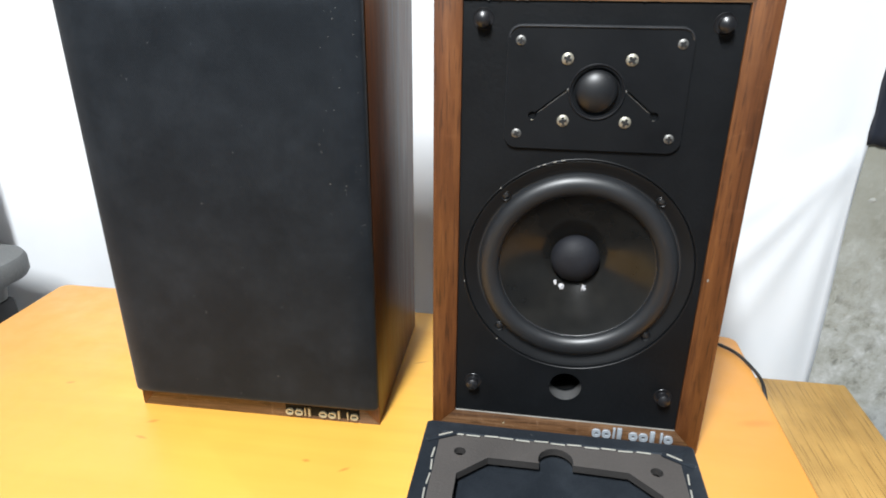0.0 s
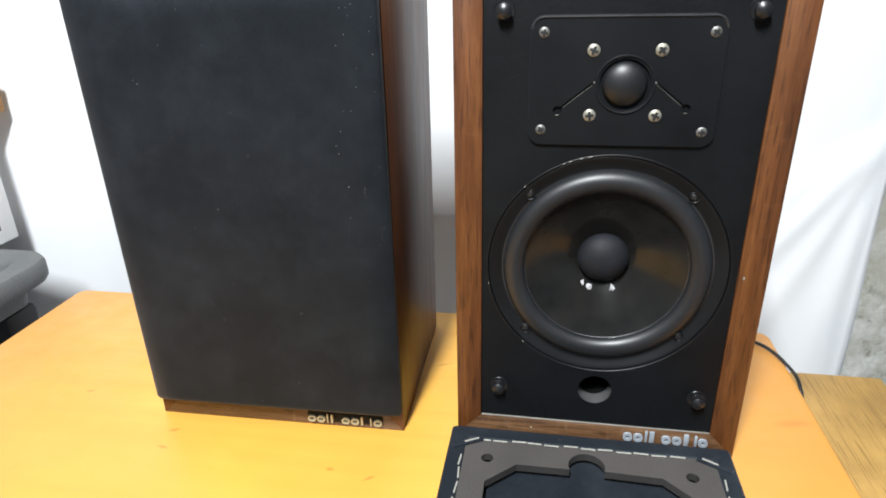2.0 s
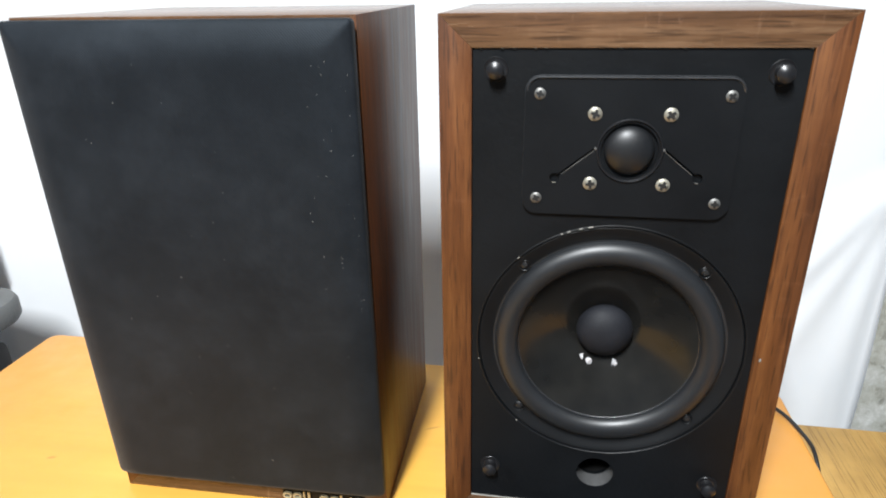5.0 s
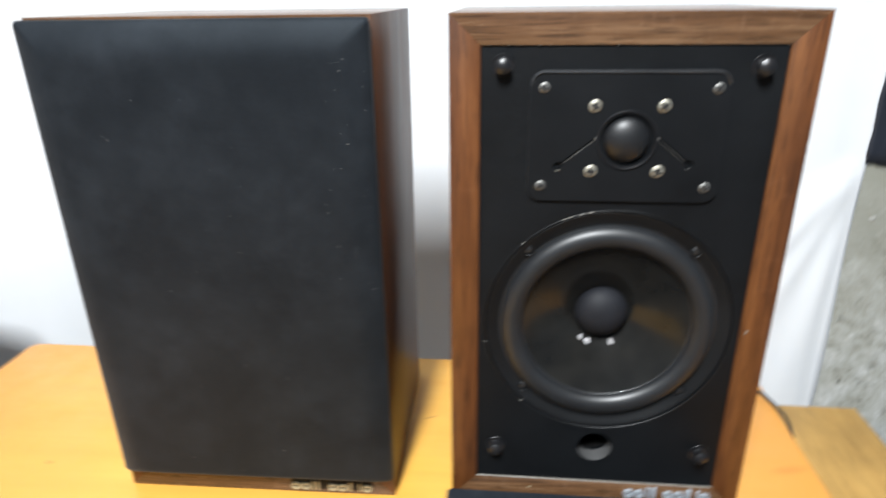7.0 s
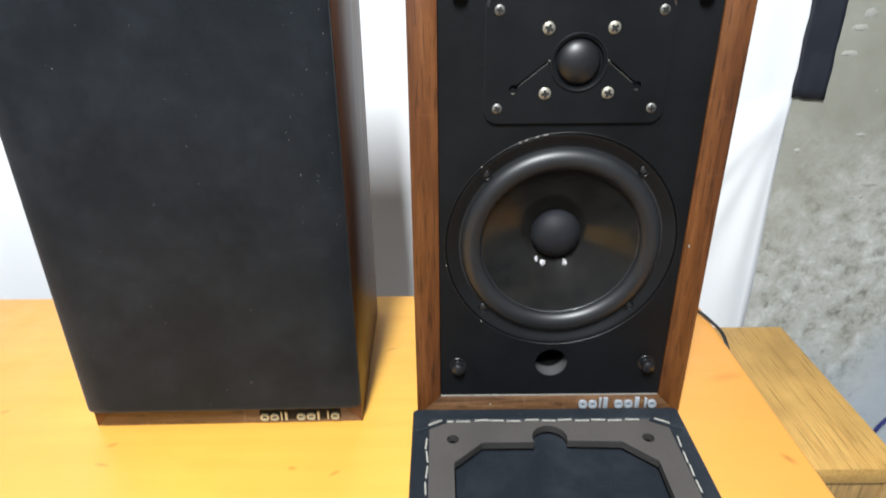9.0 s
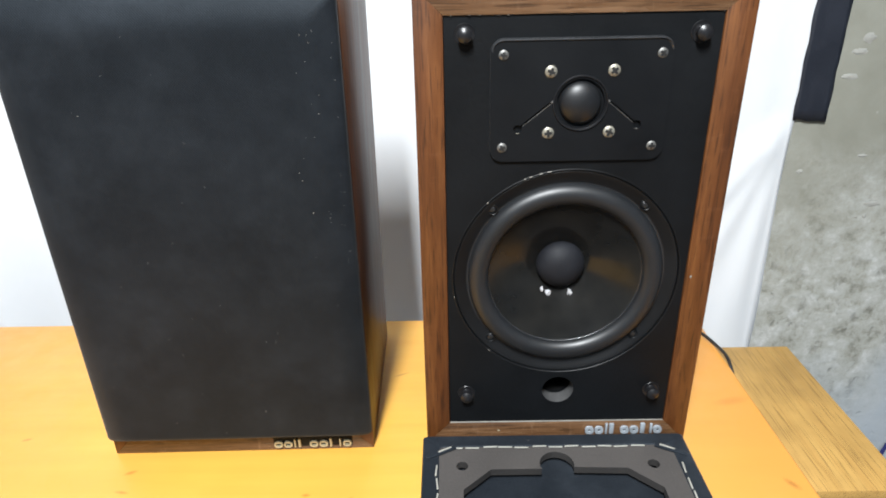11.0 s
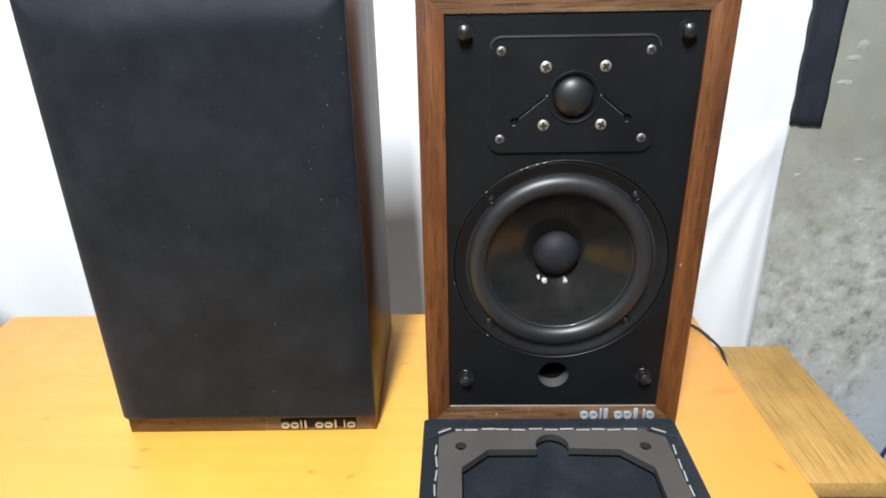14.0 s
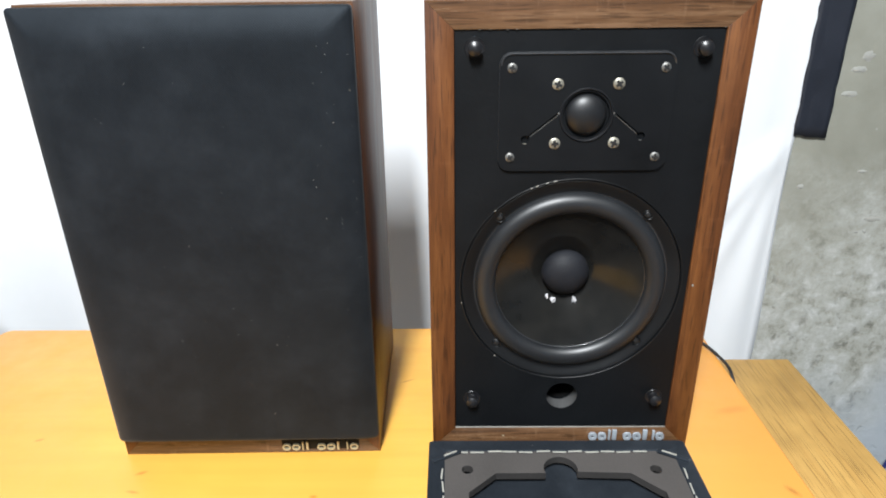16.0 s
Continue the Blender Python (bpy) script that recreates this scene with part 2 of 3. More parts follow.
pine, concrete, cone_mat = table_material(), concrete_material(), cone_material()
# second cloth: same fabric lying flat, its stronger light put into a paler colour
cloth, cloth_lit = cloth_material("black_speaker_cloth", 0.48), cloth_material("black_cloth_lit_flat", 0.72, 0.0)
baffle_black = plain("black_painted_baffle", (0.0028, 0.0035, 0.0044), 0.58, 0, 0.35, 90, 0.0002, 0, 0.17)
plate_black = plain("black_moulded_plate", (0.0030, 0.0037, 0.0047), 0.52, 0, 0.3, 90, 0.0001, 0, 0.20)
flange_black = plain("black_stamped_flange", (0.0040, 0.0045, 0.0052), 0.45, 0.0, 0.3, 80, 0, 0, 0.32)
rubber = plain("black_butyl_rubber", (0.0085, 0.0095, 0.0110), 0.45, 0, 0.25, 70, 0, 0, 0.58)
dome_black = plain("black_dome", (0.0055, 0.006, 0.007), 0.42, 0, 0.25, 60, 0, 0, 0.5)
cap_felt = plain("black_felt_cap", (0.0085, 0.0092, 0.0120), 0.66, 0, 0.3, 220, 0.0002, 0, 0.25)
socket_black = plain("black_nylon", (0.009, 0.009, 0.010), 0.36, 0, 0.2, 90)
peg_gloss = plain("black_polished_nylon", (0.008, 0.008, 0.009), 0.34, 0, 0.2, 90, 0, 0, 0.5)
# paler than the plate: the bright line on its lit edge is in the colour
bead_lit = plain("lit_black_edge", (0.030, 0.031, 0.033), 0.32, 0, 0.3, 120, 0, 0, 0.6)
socket_gloss = plain("black_glossy_glue", (0.020, 0.020, 0.021), 0.20, 0, 0.2, 300, 0.0004, 1.0)
steel = plain("nickel_screw", (0.27, 0.255, 0.21), 0.5, 0.6, 0.12, 300)
chip_pale = plain("pale_chipped_edge", (0.20, 0.19, 0.17), 0.5, 0, 0.3, 300)
dull_steel = plain("dull_zinc_screw", (0.15, 0.148, 0.14), 0.5, 0.7, 0.2, 300)
# near-black that paints the shade inside hollows
recess_shade = plain("black_recess_shade", (0.006, 0.006, 0.006), 0.6)
silver = plain("cast_silver_badge", (0.36, 0.40, 0.44), 0.45, 0.35, 0.2, 300, 0.0002)
gold = plain("pale_gold_badge", (0.42, 0.37, 0.24), 0.42, 0.3, 0.15, 300)
glue = plain("clear_glue", (0.5, 0.5, 0.52), 0.08, 0.0, 0.1, 100, 0, 1.0)
tube_grey = plain("grey_port_tube", (0.05, 0.05, 0.05), 0.6, 0, 0.3, 80)
mdf = plain("grey_stained_fibreboard", (0.045, 0.040, 0.037), 0.85, 0, 0.22, 120, 0.0004)
# the same board with the shade on its upright faces mixed into the colour
mdf_shade = plain("shaded_fibreboard_edge", (0.017, 0.015, 0.014), 0.9, 0, 0.35, 120, 0.0005)
staple_mat = plain("bare_staple_wire", (0.55, 0.54, 0.48), 0.4, 0.6, 0.15, 200)
sheet_white = plain("white_cotton_sheet", (0.76, 0.78, 0.80), 0.9, 0, 0.02, 8)
tape_black = plain("black_gaffer_tape", (0.013, 0.016, 0.025), 0.55, 0, 0.25, 90, 0.0003)
cable_black = plain("black_cable_sheath", (0.012, 0.012, 0.012), 0.4)
cable_blue = plain("violet_blue_cable_sheath", (0.025, 0.03, 0.15), 0.4)
cart_grey = plain("grey_structural_foam", (0.115, 0.12, 0.12), 0.6, 0, 0.2, 60, 0.0006)
cart_black = plain("black_cart_underside", (0.012, 0.012, 0.013), 0.6, 0, 0.3, 50)
card_white = plain("white_printed_card", (0.80, 0.80, 0.80), 0.5, 0, 0.03, 30)
card_brown = plain("brown_cardboard", (0.36, 0.20, 0.085), 0.8, 0, 0.2, 50)
ink = plain("grey_ink", (0.12, 0.12, 0.125), 0.6)
dab_pale = plain("pale_filler", (0.37, 0.367, 0.335), 0.85, 0, 0.2, 60, 0.0004)
wall_paint = plain("pale_wall_paint", (0.27, 0.32, 0.38), 0.8, 0, 0.06, 5, 0.0008)
ceiling_paint = plain("white_ceiling_paint", (0.75, 0.75, 0.74), 0.85, 0, 0.04, 5, 0.0008)
floor_concrete = plain("grey_screed", (0.24, 0.235, 0.225), 0.8, 0, 0.25, 8, 0.001)
lamp_metal = plain("white_enamelled_steel", (0.8, 0.8, 0.8), 0.4, 0, 0.03, 20)


# ---- mesh helpers ----
def part(name, bm, mat, parent=None, label="", smooth=True):
    me = bpy.data.meshes.new(name)
    bmesh.ops.recalc_face_normals(bm, faces=bm.faces)
    bm.to_mesh(me)
    bm.free()
    for p in me.polygons:
        p.use_smooth = smooth
    if smooth:
        me.set_sharp_from_angle(angle=radians(35))
    me.materials.append(mat)
    ob = new(name, me)
    ob.parent = parent
    return tagged(ob, label)


def thing(name, m, label, category, group="", kind=""):
    ob = new(name)
    ob.empty_display_size = 0.05
    ob.matrix_world = m
    return tagged(ob, label, category, group, kind)


def box(x0, x1, y0, y1, z0, z1, bevel=0.0, segments=2, bm=None):
    b = bmesh.new()
    bmesh.ops.create_cube(b, size=1)
    for v in b.verts:
        v.co = Vector(((x0 + x1) / 2 + v.co.x * (x1 - x0), (y0 + y1) / 2 + v.co.y * (y1 - y0), (z0 + z1) / 2 + v.co.z * (z1 - z0)))
    if bevel:
        bmesh.ops.bevel(b, geom=b.edges[:], offset=bevel, segments=segments, profile=0.5, affect="EDGES")
    return joined(bm, b)


def joined(bm, b):
    """Adds the mesh b to bm, if there is one."""
    if bm is None:
        return b
    me = bpy.data.meshes.new("x")
    b.to_mesh(me)
    b.free()
    bm.from_mesh(me)
    bpy.data.meshes.remove(me)
    return bm


def lathe(profile, n=64, centre=(0, 0, 0), bm=None):
    """Turns (radius, depth) pairs round an axis along y. Depth grows away from the viewer."""
    b = bmesh.new()
    rings = []
    for r, d in profile:
        if r < 1e-6:
            rings.append([b.verts.new((centre[0], centre[1] + d, centre[2]))])
        else:
            rings.append([b.verts.new((centre[0] + r * math.cos(a), centre[1] + d, centre[2] + r * math.sin(a))) for a in (2 * math.pi * k / n for k in range(n))])
    for p, q in zip(rings, rings[1:]):
        for k in range(n):
            j = (k + 1) % n
            if len(p) == 1 and len(q) > 1:
                b.faces.new((p[0], q[j], q[k]))
            elif len(q) == 1 and len(p) > 1:
                b.faces.new((p[k], p[j], q[0]))
            elif len(p) > 1:
                b.faces.new((p[k], p[j], q[j], q[k]))
    return joined(bm, b)


def rounded(x0, x1, z0, z1, r, n=6):
    pts = []
    for cx, cz, a0 in ((x1 - r, z1 - r, 0), (x0 + r, z1 - r, 90), (x0 + r, z0 + r, 180), (x1 - r, z0 + r, 270)):
        pts += [(cx + r * math.cos(radians(a0 + 90 * k / n)), cz + r * math.sin(radians(a0 + 90 * k / n))) for k in range(n + 1)]
    return pts


def circle(x, z, r, n=32):
    return [(x + r * math.cos(2 * math.pi * k / n), z + r * math.sin(2 * math.pi * k / n)) for k in range(n)]


def keyhole(a, e, w, r, n=14):
    """A slot of half width w from a to e, with a round end of radius r at e."""
    a, e = Vector(a), Vector(e)
    d = (e - a).normalized()
    s = Vector((-d.y, d.x))
    turn0, half = math.atan2(-d.y, -d.x), math.asin(w / r)
    pts = [a + s * w, a - d * w, a - s * w]
    for k in range(n + 1):
        ang = turn0 + half + (2 * math.pi - 2 * half) * k / n
        pts.append(e + r * Vector((math.cos(ang), math.sin(ang))))
    return [tuple(p) for p in pts]


def pierced(outer, holes, front, back, place=lambda u, d, v: (u, d, v)):
    """A board with real holes: outlines in its plane, from the depth front to the depth back."""
    b = bmesh.new()
    edges = []
    for loop in (outer, *holes):
        vs = [b.verts.new((u, front, v)) for u, v in loop]
        edges += [b.edges.new((vs[k], vs[(k + 1) % len(vs)])) for k in range(len(vs))]
    made = bmesh.ops.triangle_fill(b, use_beauty=True, use_dissolve=False, edges=edges)
    faces = [f for f in made["geom"] if isinstance(f, bmesh.types.BMFace)]
    out = bmesh.ops.extrude_face_region(b, geom=faces)
    for v in out["geom"]:
        if isinstance(v, bmesh.types.BMVert):
            v.co.y = back
    for v in b.verts:
        v.co = Vector(place(*v.co))
    return b


def tube(points, radius, n=8, per=10):
    """A round cord along a smooth line through the points."""
    pts = [Vector(p) for p in points]
    line = []
    for k in range(len(pts) - 1):
        p0, p1, p2, p3 = pts[max(k - 1, 0)], pts[k], pts[k + 1], pts[min(k + 2, len(pts) - 1)]
        for j in range(per):
            t = j / per
            line.append(0.5 * (2 * p1 + (p2 - p0) * t + (2 * p0 - 5 * p1 + 4 * p2 - p3) * t * t + (3 * p1 - p0 - 3 * p2 + p3) * t**3))
    line.append(pts[-1])
    b, rings = bmesh.new(), []
    for k, p in enumerate(line):
        d = (line[min(k + 1, len(line) - 1)] - line[max(k - 1, 0)]).normalized()
        s = d.cross(Vector((0.3, 0.2, 1))).normalized()
        u = d.cross(s)
        rings.append([b.verts.new(p + radius * (s * math.cos(2 * math.pi * j / n) + u * math.sin(2 * math.pi * j / n))) for j in range(n)])
    for p, q in zip(rings, rings[1:]):
        for j in range(n):
            b.faces.new((p[j], p[(j + 1) % n], q[(j + 1) % n], q[j]))
    b.faces.new(rings[0])
    b.faces.new(rings[-1])
    return b


# ---- the room ----
TABLE_Z, WALL_Y = 0.75, 0.43


def wall(name, x0, x1, y0, y1, z0, z1, mat, label):
    return tagged(part(name, box(x0, x1, y0, y1, z0, z1), mat, None, label, smooth=False), category=name.split("_")[0], kind="structure")


wall("wall_north", -2.4, 2.4, WALL_Y, WALL_Y + 0.15, 0.0, 2.6, concrete, "bare grey concrete wall with a rough patchy plaster skim")
wall("wall_south", -2.4, 2.4, -2.95, -2.8, 0.0, 2.6, wall_paint, "plain pale painted wall behind the camera")
wall("wall_west", -2.55, -2.4, -2.95, WALL_Y + 0.15, 0.0, 2.6, wall_paint, "plain pale painted side wall")
wall("wall_east", 2.4, 2.55, -2.95, WALL_Y + 0.15, 0.0, 2.6, wall_paint, "plain pale painted side wall")
wall("floor", -2.55, 2.55, -2.95, WALL_Y + 0.15, -0.1, 0.0, floor_concrete, "plain grey cement screed floor")
wall("ceiling", -2.55, 2.55, -2.95, WALL_Y + 0.15, 2.6, 2.7, ceiling_paint, "plain white painted ceiling")


def plaster_dabs():
    """Pale smears of filler left on the concrete."""
    rnd = random.Random(11)
    parent = bpy.data.objects["wall_north"]
    spots = [(0.518, 0.795, 0.011, 0.004), (0.443, 0.975, 0.012, 0.004), (0.4566, 1.0236, 0.008, 0.006), (0.50, 0.775, 0.003, 0.002), (0.512, 0.776, 0.003, 0.003), (0.405, 0.845, 0.005, 0.003)]
    spots += [(rnd.uniform(0.40, 0.95), rnd.uniform(0.86, 1.3), rnd.uniform(0.003, 0.010), rnd.uniform(0.002, 0.005)) for _ in range(16)]
    for x, z, a, c in spots:
        b = bmesh.new()
        bmesh.ops.create_icosphere(b, subdivisions=3, radius=1)
        for v in b.verts:
            r = 1 + 0.55 * noise.noise(v.co * 1.7 + Vector((x * 40, z * 40, 0)))
            v.co = Vector((x + v.co.x * a * r, WALL_Y + 0.0002 + v.co.y * 0.0012, z + v.co.z * c * r))
        part("plaster_dab", b, dab_pale, parent)


plaster_dabs()


def ceiling_lamp():
    root = thing("ceiling_lamp", pose(LAMP[0], LAMP[1], 2.6), "white enamelled lamp hanging from the ceiling", "lamp")
    drop = LAMP[2] - 2.6
    part("housing", box(-0.10, 0.10, -0.33, 0.33, drop, drop + 0.07, 0.01), lamp_metal, root)
    for y in (-0.25, 0.25):
        part("hanging_rod", box(-0.006, 0.006, y - 0.006, y + 0.006, drop + 0.068, 0.0, 0.002), lamp_metal, root)


ceiling_lamp()


# ---- the table ----
def table():
    root = thing("table", pose(0, 0, 0), "small table with a glossy orange-yellow varnished pine top", "table")
    b = bmesh.new()
    loop = rounded(-0.6155, 0.1915, -0.43, 0.2035, 0.012, 4)
    b.faces.new([b.verts.new((x, y, TABLE_Z)) for x, y in loop])
    out = bmesh.ops.extrude_face_region(b, geom=b.faces[:])
    for v in out["geom"]:
        if isinstance(v, bmesh.types.BMVert):
            v.co.z -= 0.026
    rim = [e for e in b.edges if abs(e.verts[0].co.z - e.verts[1].co.z) < 1e-6 and len(e.link_faces) == 2]
    bmesh.ops.bevel(b, geom=rim, offset=0.003, segments=3, profile=0.5, affect="EDGES")
    part("tabletop", b, pine, root)
    for x in (-0.575, 0.15):
        for y in (-0.39, 0.163):
            part("leg", box(x - 0.02, x + 0.02, y - 0.02, y + 0.02, 0.0, 0.724, 0.003), pine, root)
    part("apron", box(-0.555, 0.13, 0.15, 0.17, 0.644, 0.724, 0.002), pine, root)
    part("apron", box(-0.555, 0.13, -0.40, -0.38, 0.644, 0.724, 0.002), pine, root)
    part("apron", box(-0.585, -0.565, -0.37, 0.143, 0.644, 0.724, 0.002), pine, root)
    part("apron", box(0.14, 0.16, -0.37, 0.143, 0.644, 0.724, 0.002), pine, root)


table()

# ---- the loudspeakers ----
HALF, HIGH, DEEP, INNER = 0.1088, 0.362, 0.175, 0.0895
LOW, TOP = 0.0206, 0.3436


def mitred(pts, y0, y1):
    """A board of the cabinet whose outline, seen from the front, has mitred ends."""
    b = bmesh.new()
    f = b.faces.new([b.verts.new((x, y0, z)) for x, z in pts])
    out = bmesh.ops.extrude_face_region(b, geom=[f])
    for v in out["geom"]:
        if isinstance(v, bmesh.types.BMVert):
            v.co.y = y1
    bmesh.ops.bevel(b, geom=b.edges[:], offset=0.00025, segments=2, profile=0.5, affect="EDGES")
    return b


def cabinet(root):
    h, i = HALF, INNER
    part("side_panel", mitred([(-h, 0), (-h, HIGH), (-i, TOP), (-i, LOW)], 0, DEEP), walnut_z, root)
    part("side_panel", mitred([(h, 0), (i, LOW), (i, TOP), (h, HIGH)], 0, DEEP), walnut_z, root)
    part("top_panel", mitred([(-h, HIGH), (h, HIGH), (i, TOP), (-i, TOP)], 0, DEEP), walnut_x, root)
    part("bottom_panel", mitred([(-h, 0), (-i, LOW), (i, LOW), (h, 0)], 0, DEEP), walnut_x, root)
    part("back_panel", box(-i + 0.001, i - 0.001, DEEP - 0.014, DEEP - 0.002, LOW + 0.001, TOP - 0.001), baffle_black, root, "black back panel")


def badge(root, x0, x1, z0, z1, y, mat, label, plate=False):
    """A wordmark with wear, drawn as a row of plain raised loops and bars."""
    base = None
    if plate:
        base = part("badge", box(x0 - 0.0006, x1 + 0.0006, y - 0.0004, y, z0 - 0.0004, z1 + 0.0004, 0.00015), plate_black, root, label)
        y -= 0.0006
    wide = [1.0, 1.0, 0.36, 0.9, 0, 1.0, 1.0, 1.0, 0.36, 1.0]
    up = [0, 0, 1, 1, 0, 0, 0, 1, 0.8, 0]
    unit = (x1 - x0) / (sum(w or 0.25 for w in wide) + 0.12 * (len(wide) - 1))
    x, h = x0, z1 - z0
    for w, u in zip(wide, up):
        if w:
            top = z0 + h * (0.70 + 0.30 * u)
            if w == 1.0 and not u:
                stroke = unit * (0.20 if plate else 0.30)
                block = pierced(rounded(x, x + w * unit, z0, top, unit * 0.42, 4), [rounded(x + stroke, x + w * unit - stroke, z0 + stroke, top - stroke, unit * 0.15, 3)], y - 0.002, y)
            else:
                block = box(x + 0.08 * unit, x + (0.28 if plate else 0.36) * unit if w < 0.5 else x + (0.36 if plate else 0.6) * unit, y - 0.002, y, z0, top, unit * 0.05, 2)
            if base is None:
                base = part("badge", block, mat, root, label)
            else:
                part("block", block, mat, base)
        x += (w or 0.25) * unit + 0.12 * unit


def screw(parent, x, z, y, r, mat, turn, name="screw"):
    h = r * 0.38
    head = part(name, lathe([(0, y - h), (r * 0.45, y - h * 0.93), (r * 0.8, y - h * 0.66), (r * 0.97, y - h * 0.3), (r, y + 0.0004)], 20, (x, 0, z)), mat, parent)
    # no hollow is cut: a raised dark cross paints its shade
    b = box(-r * 0.62, r * 0.62, 0, r * 0.3, -r * 0.20, r * 0.20)
    box(-r * 0.20, r * 0.20, -0.00004, r * 0.3, -r * 0.62, r * 0.62, bm=b)
    joined(b, lathe([(0, -0.00006), (r * 0.36, -0.00006), (r * 0.36, r * 0.3)], 12))
    b.transform(pose(x, y - h - 0.00012, z, 0, turn, 0))
    part("cross_shade", b, recess_shade, head)


def peg(root, x, z, y, long):
    b = lathe([(0.0070, y + 0.0003), (0.0069, y - 0.0003), (0.0067, y - 0.0005), (0.0064, y - 0.0003), (0.0060, y - 0.0001), (0.0042, y - 0.0003), (0.0038, y - 0.0010), (0.0036, y - long + 0.006)], 28, (x, 0, z))
    c = [(0.0036 + 0.0014 * math.sin(math.pi * k / 6), y - long + 0.006 - 0.006 * k / 6) if k < 6 else (0.0, y - long) for k in range(7)]
    c[5] = (0.0030, y - long + 0.0006)
    lathe(c, 24, (x, 0, z), bm=b)
    return part("grille_peg", b, peg_gloss, root, "black nylon grille peg")


def tweeter(root, y):
    cx, cz = 0.0012, 0.2872
    front = y - 0.0022
    ends = (((cx - 0.0192, 0.2882), (-0.0402, 0.2704)), ((cx + 0.0192, 0.2882), (0.0400, 0.2724)))
    holes = [keyhole(p, q, 0.0008, 0.0029) for p, q in ends] + [circle(cx, cz, 0.0160, 48)]
    b = pierced(rounded(-0.0588, 0.0592, 0.2478, 0.3290, 0.0085), holes, front, y + 0.0003)
    plate = part("tweeter", b, plate_black, root, "black tweeter plate with a dome")
    # the bead stands up only along the top, where the highlight is wanted
    bead, rings = bmesh.new(), []
    for inset, d in ((0, y), (0, front + 0.0008), (0.0004, front + 0.0001), (0.0011, front - 0.0010), (0.0020, front + 0.0001)):
        outline = rounded(-0.0590 + inset, 0.0594 - inset, 0.2476 + inset, 0.3292 - inset, 0.0087 - inset)
        rings.append([bead.verts.new((x, max(d, front + 0.0001) if z < 0.3215 else d, z)) for x, z in outline])
    for p, q in zip(rings, rings[1:]):
        for k in range(len(p)):
            bead.faces.new((p[k], p[(k + 1) % len(p)], q[(k + 1) % len(p)], q[k]))
    part("plate_bead", bead, bead_lit, plate, "bead round the plate, raised as a lit edge at the top")
    ring = [(0.0186, front + 0.0002), (0.0185, front - 0.0006), (0.0181, front - 0.0011), (0.0177, front - 0.0011), (0.0173, front - 0.0006), (0.0166, front + 0.0008), (0.0160, front + 0.0024), (0.0150, front + 0.0032), (0.0140, front + 0.0036)]
    part("surround_ring", lathe(ring, 64, (cx, 0, cz)), peg_gloss, plate, "thin raised ring round the dome")
    dome = [(0.0143 * math.sin(radians(a)), front + 0.0026 - 0.0078 * math.cos(radians(a))) for a in range(0, 91, 5)]
    part("dome", lathe(dome + [(0.0145, front + 0.0034)], 64, (cx, 0, cz)), dome_black, plate, "glossy black dome")
    for k, (x, z) in enumerate(((-0.0194, 0.3081), (0.0217, 0.3082), (-0.0195, 0.2675), (0.0216, 0.2677))):
        screw(plate, x, z, front, 0.0041, steel, 20 + 31 * k)
    for k, (x, z) in enumerate(((-0.0505, 0.3190), (0.0519, 0.3186), (-0.0505, 0.2577), (0.0513, 0.2576))):
        screw(plate, x, z, front, 0.0034, dull_steel, 10 + 27 * k)
    for p, q in ends:
        side, low = (1 if q[0] > 0 else -1), 0.0008
        # the lead wire lies on the slot's lower edge to draw its glint
        line = [(p[0] + (q[0] - p[0]) * t, front - 0.0001 + 0.0003 * (k % 2), p[1] + (q[1] - p[1]) * t - low) for k, t in enumerate((0.02, 0.3, 0.55, 0.84))]
        part("glint_wire", tube(line, 0.00022, 6, 6), dull_steel, plate, "thin grey lead wire, laid as the glint on its slot's edge")
        # pale dots for the bright specks at both ends of the slot
        part("slot_speck", lathe([(0, front - 0.0007), (0.0007, front - 0.0005), (0.0010, front + 0.0002)], 10, (p[0] - 0.0003 * side, 0, p[1])), dull_steel, plate)
        part("slot_speck", box(q[0] - 0.0012, q[0] + 0.0010, front - 0.0003, front + 0.0006, q[1] - 0.0032, q[1] - 0.0027, 0.0002), steel if side < 0 else dull_steel, plate)


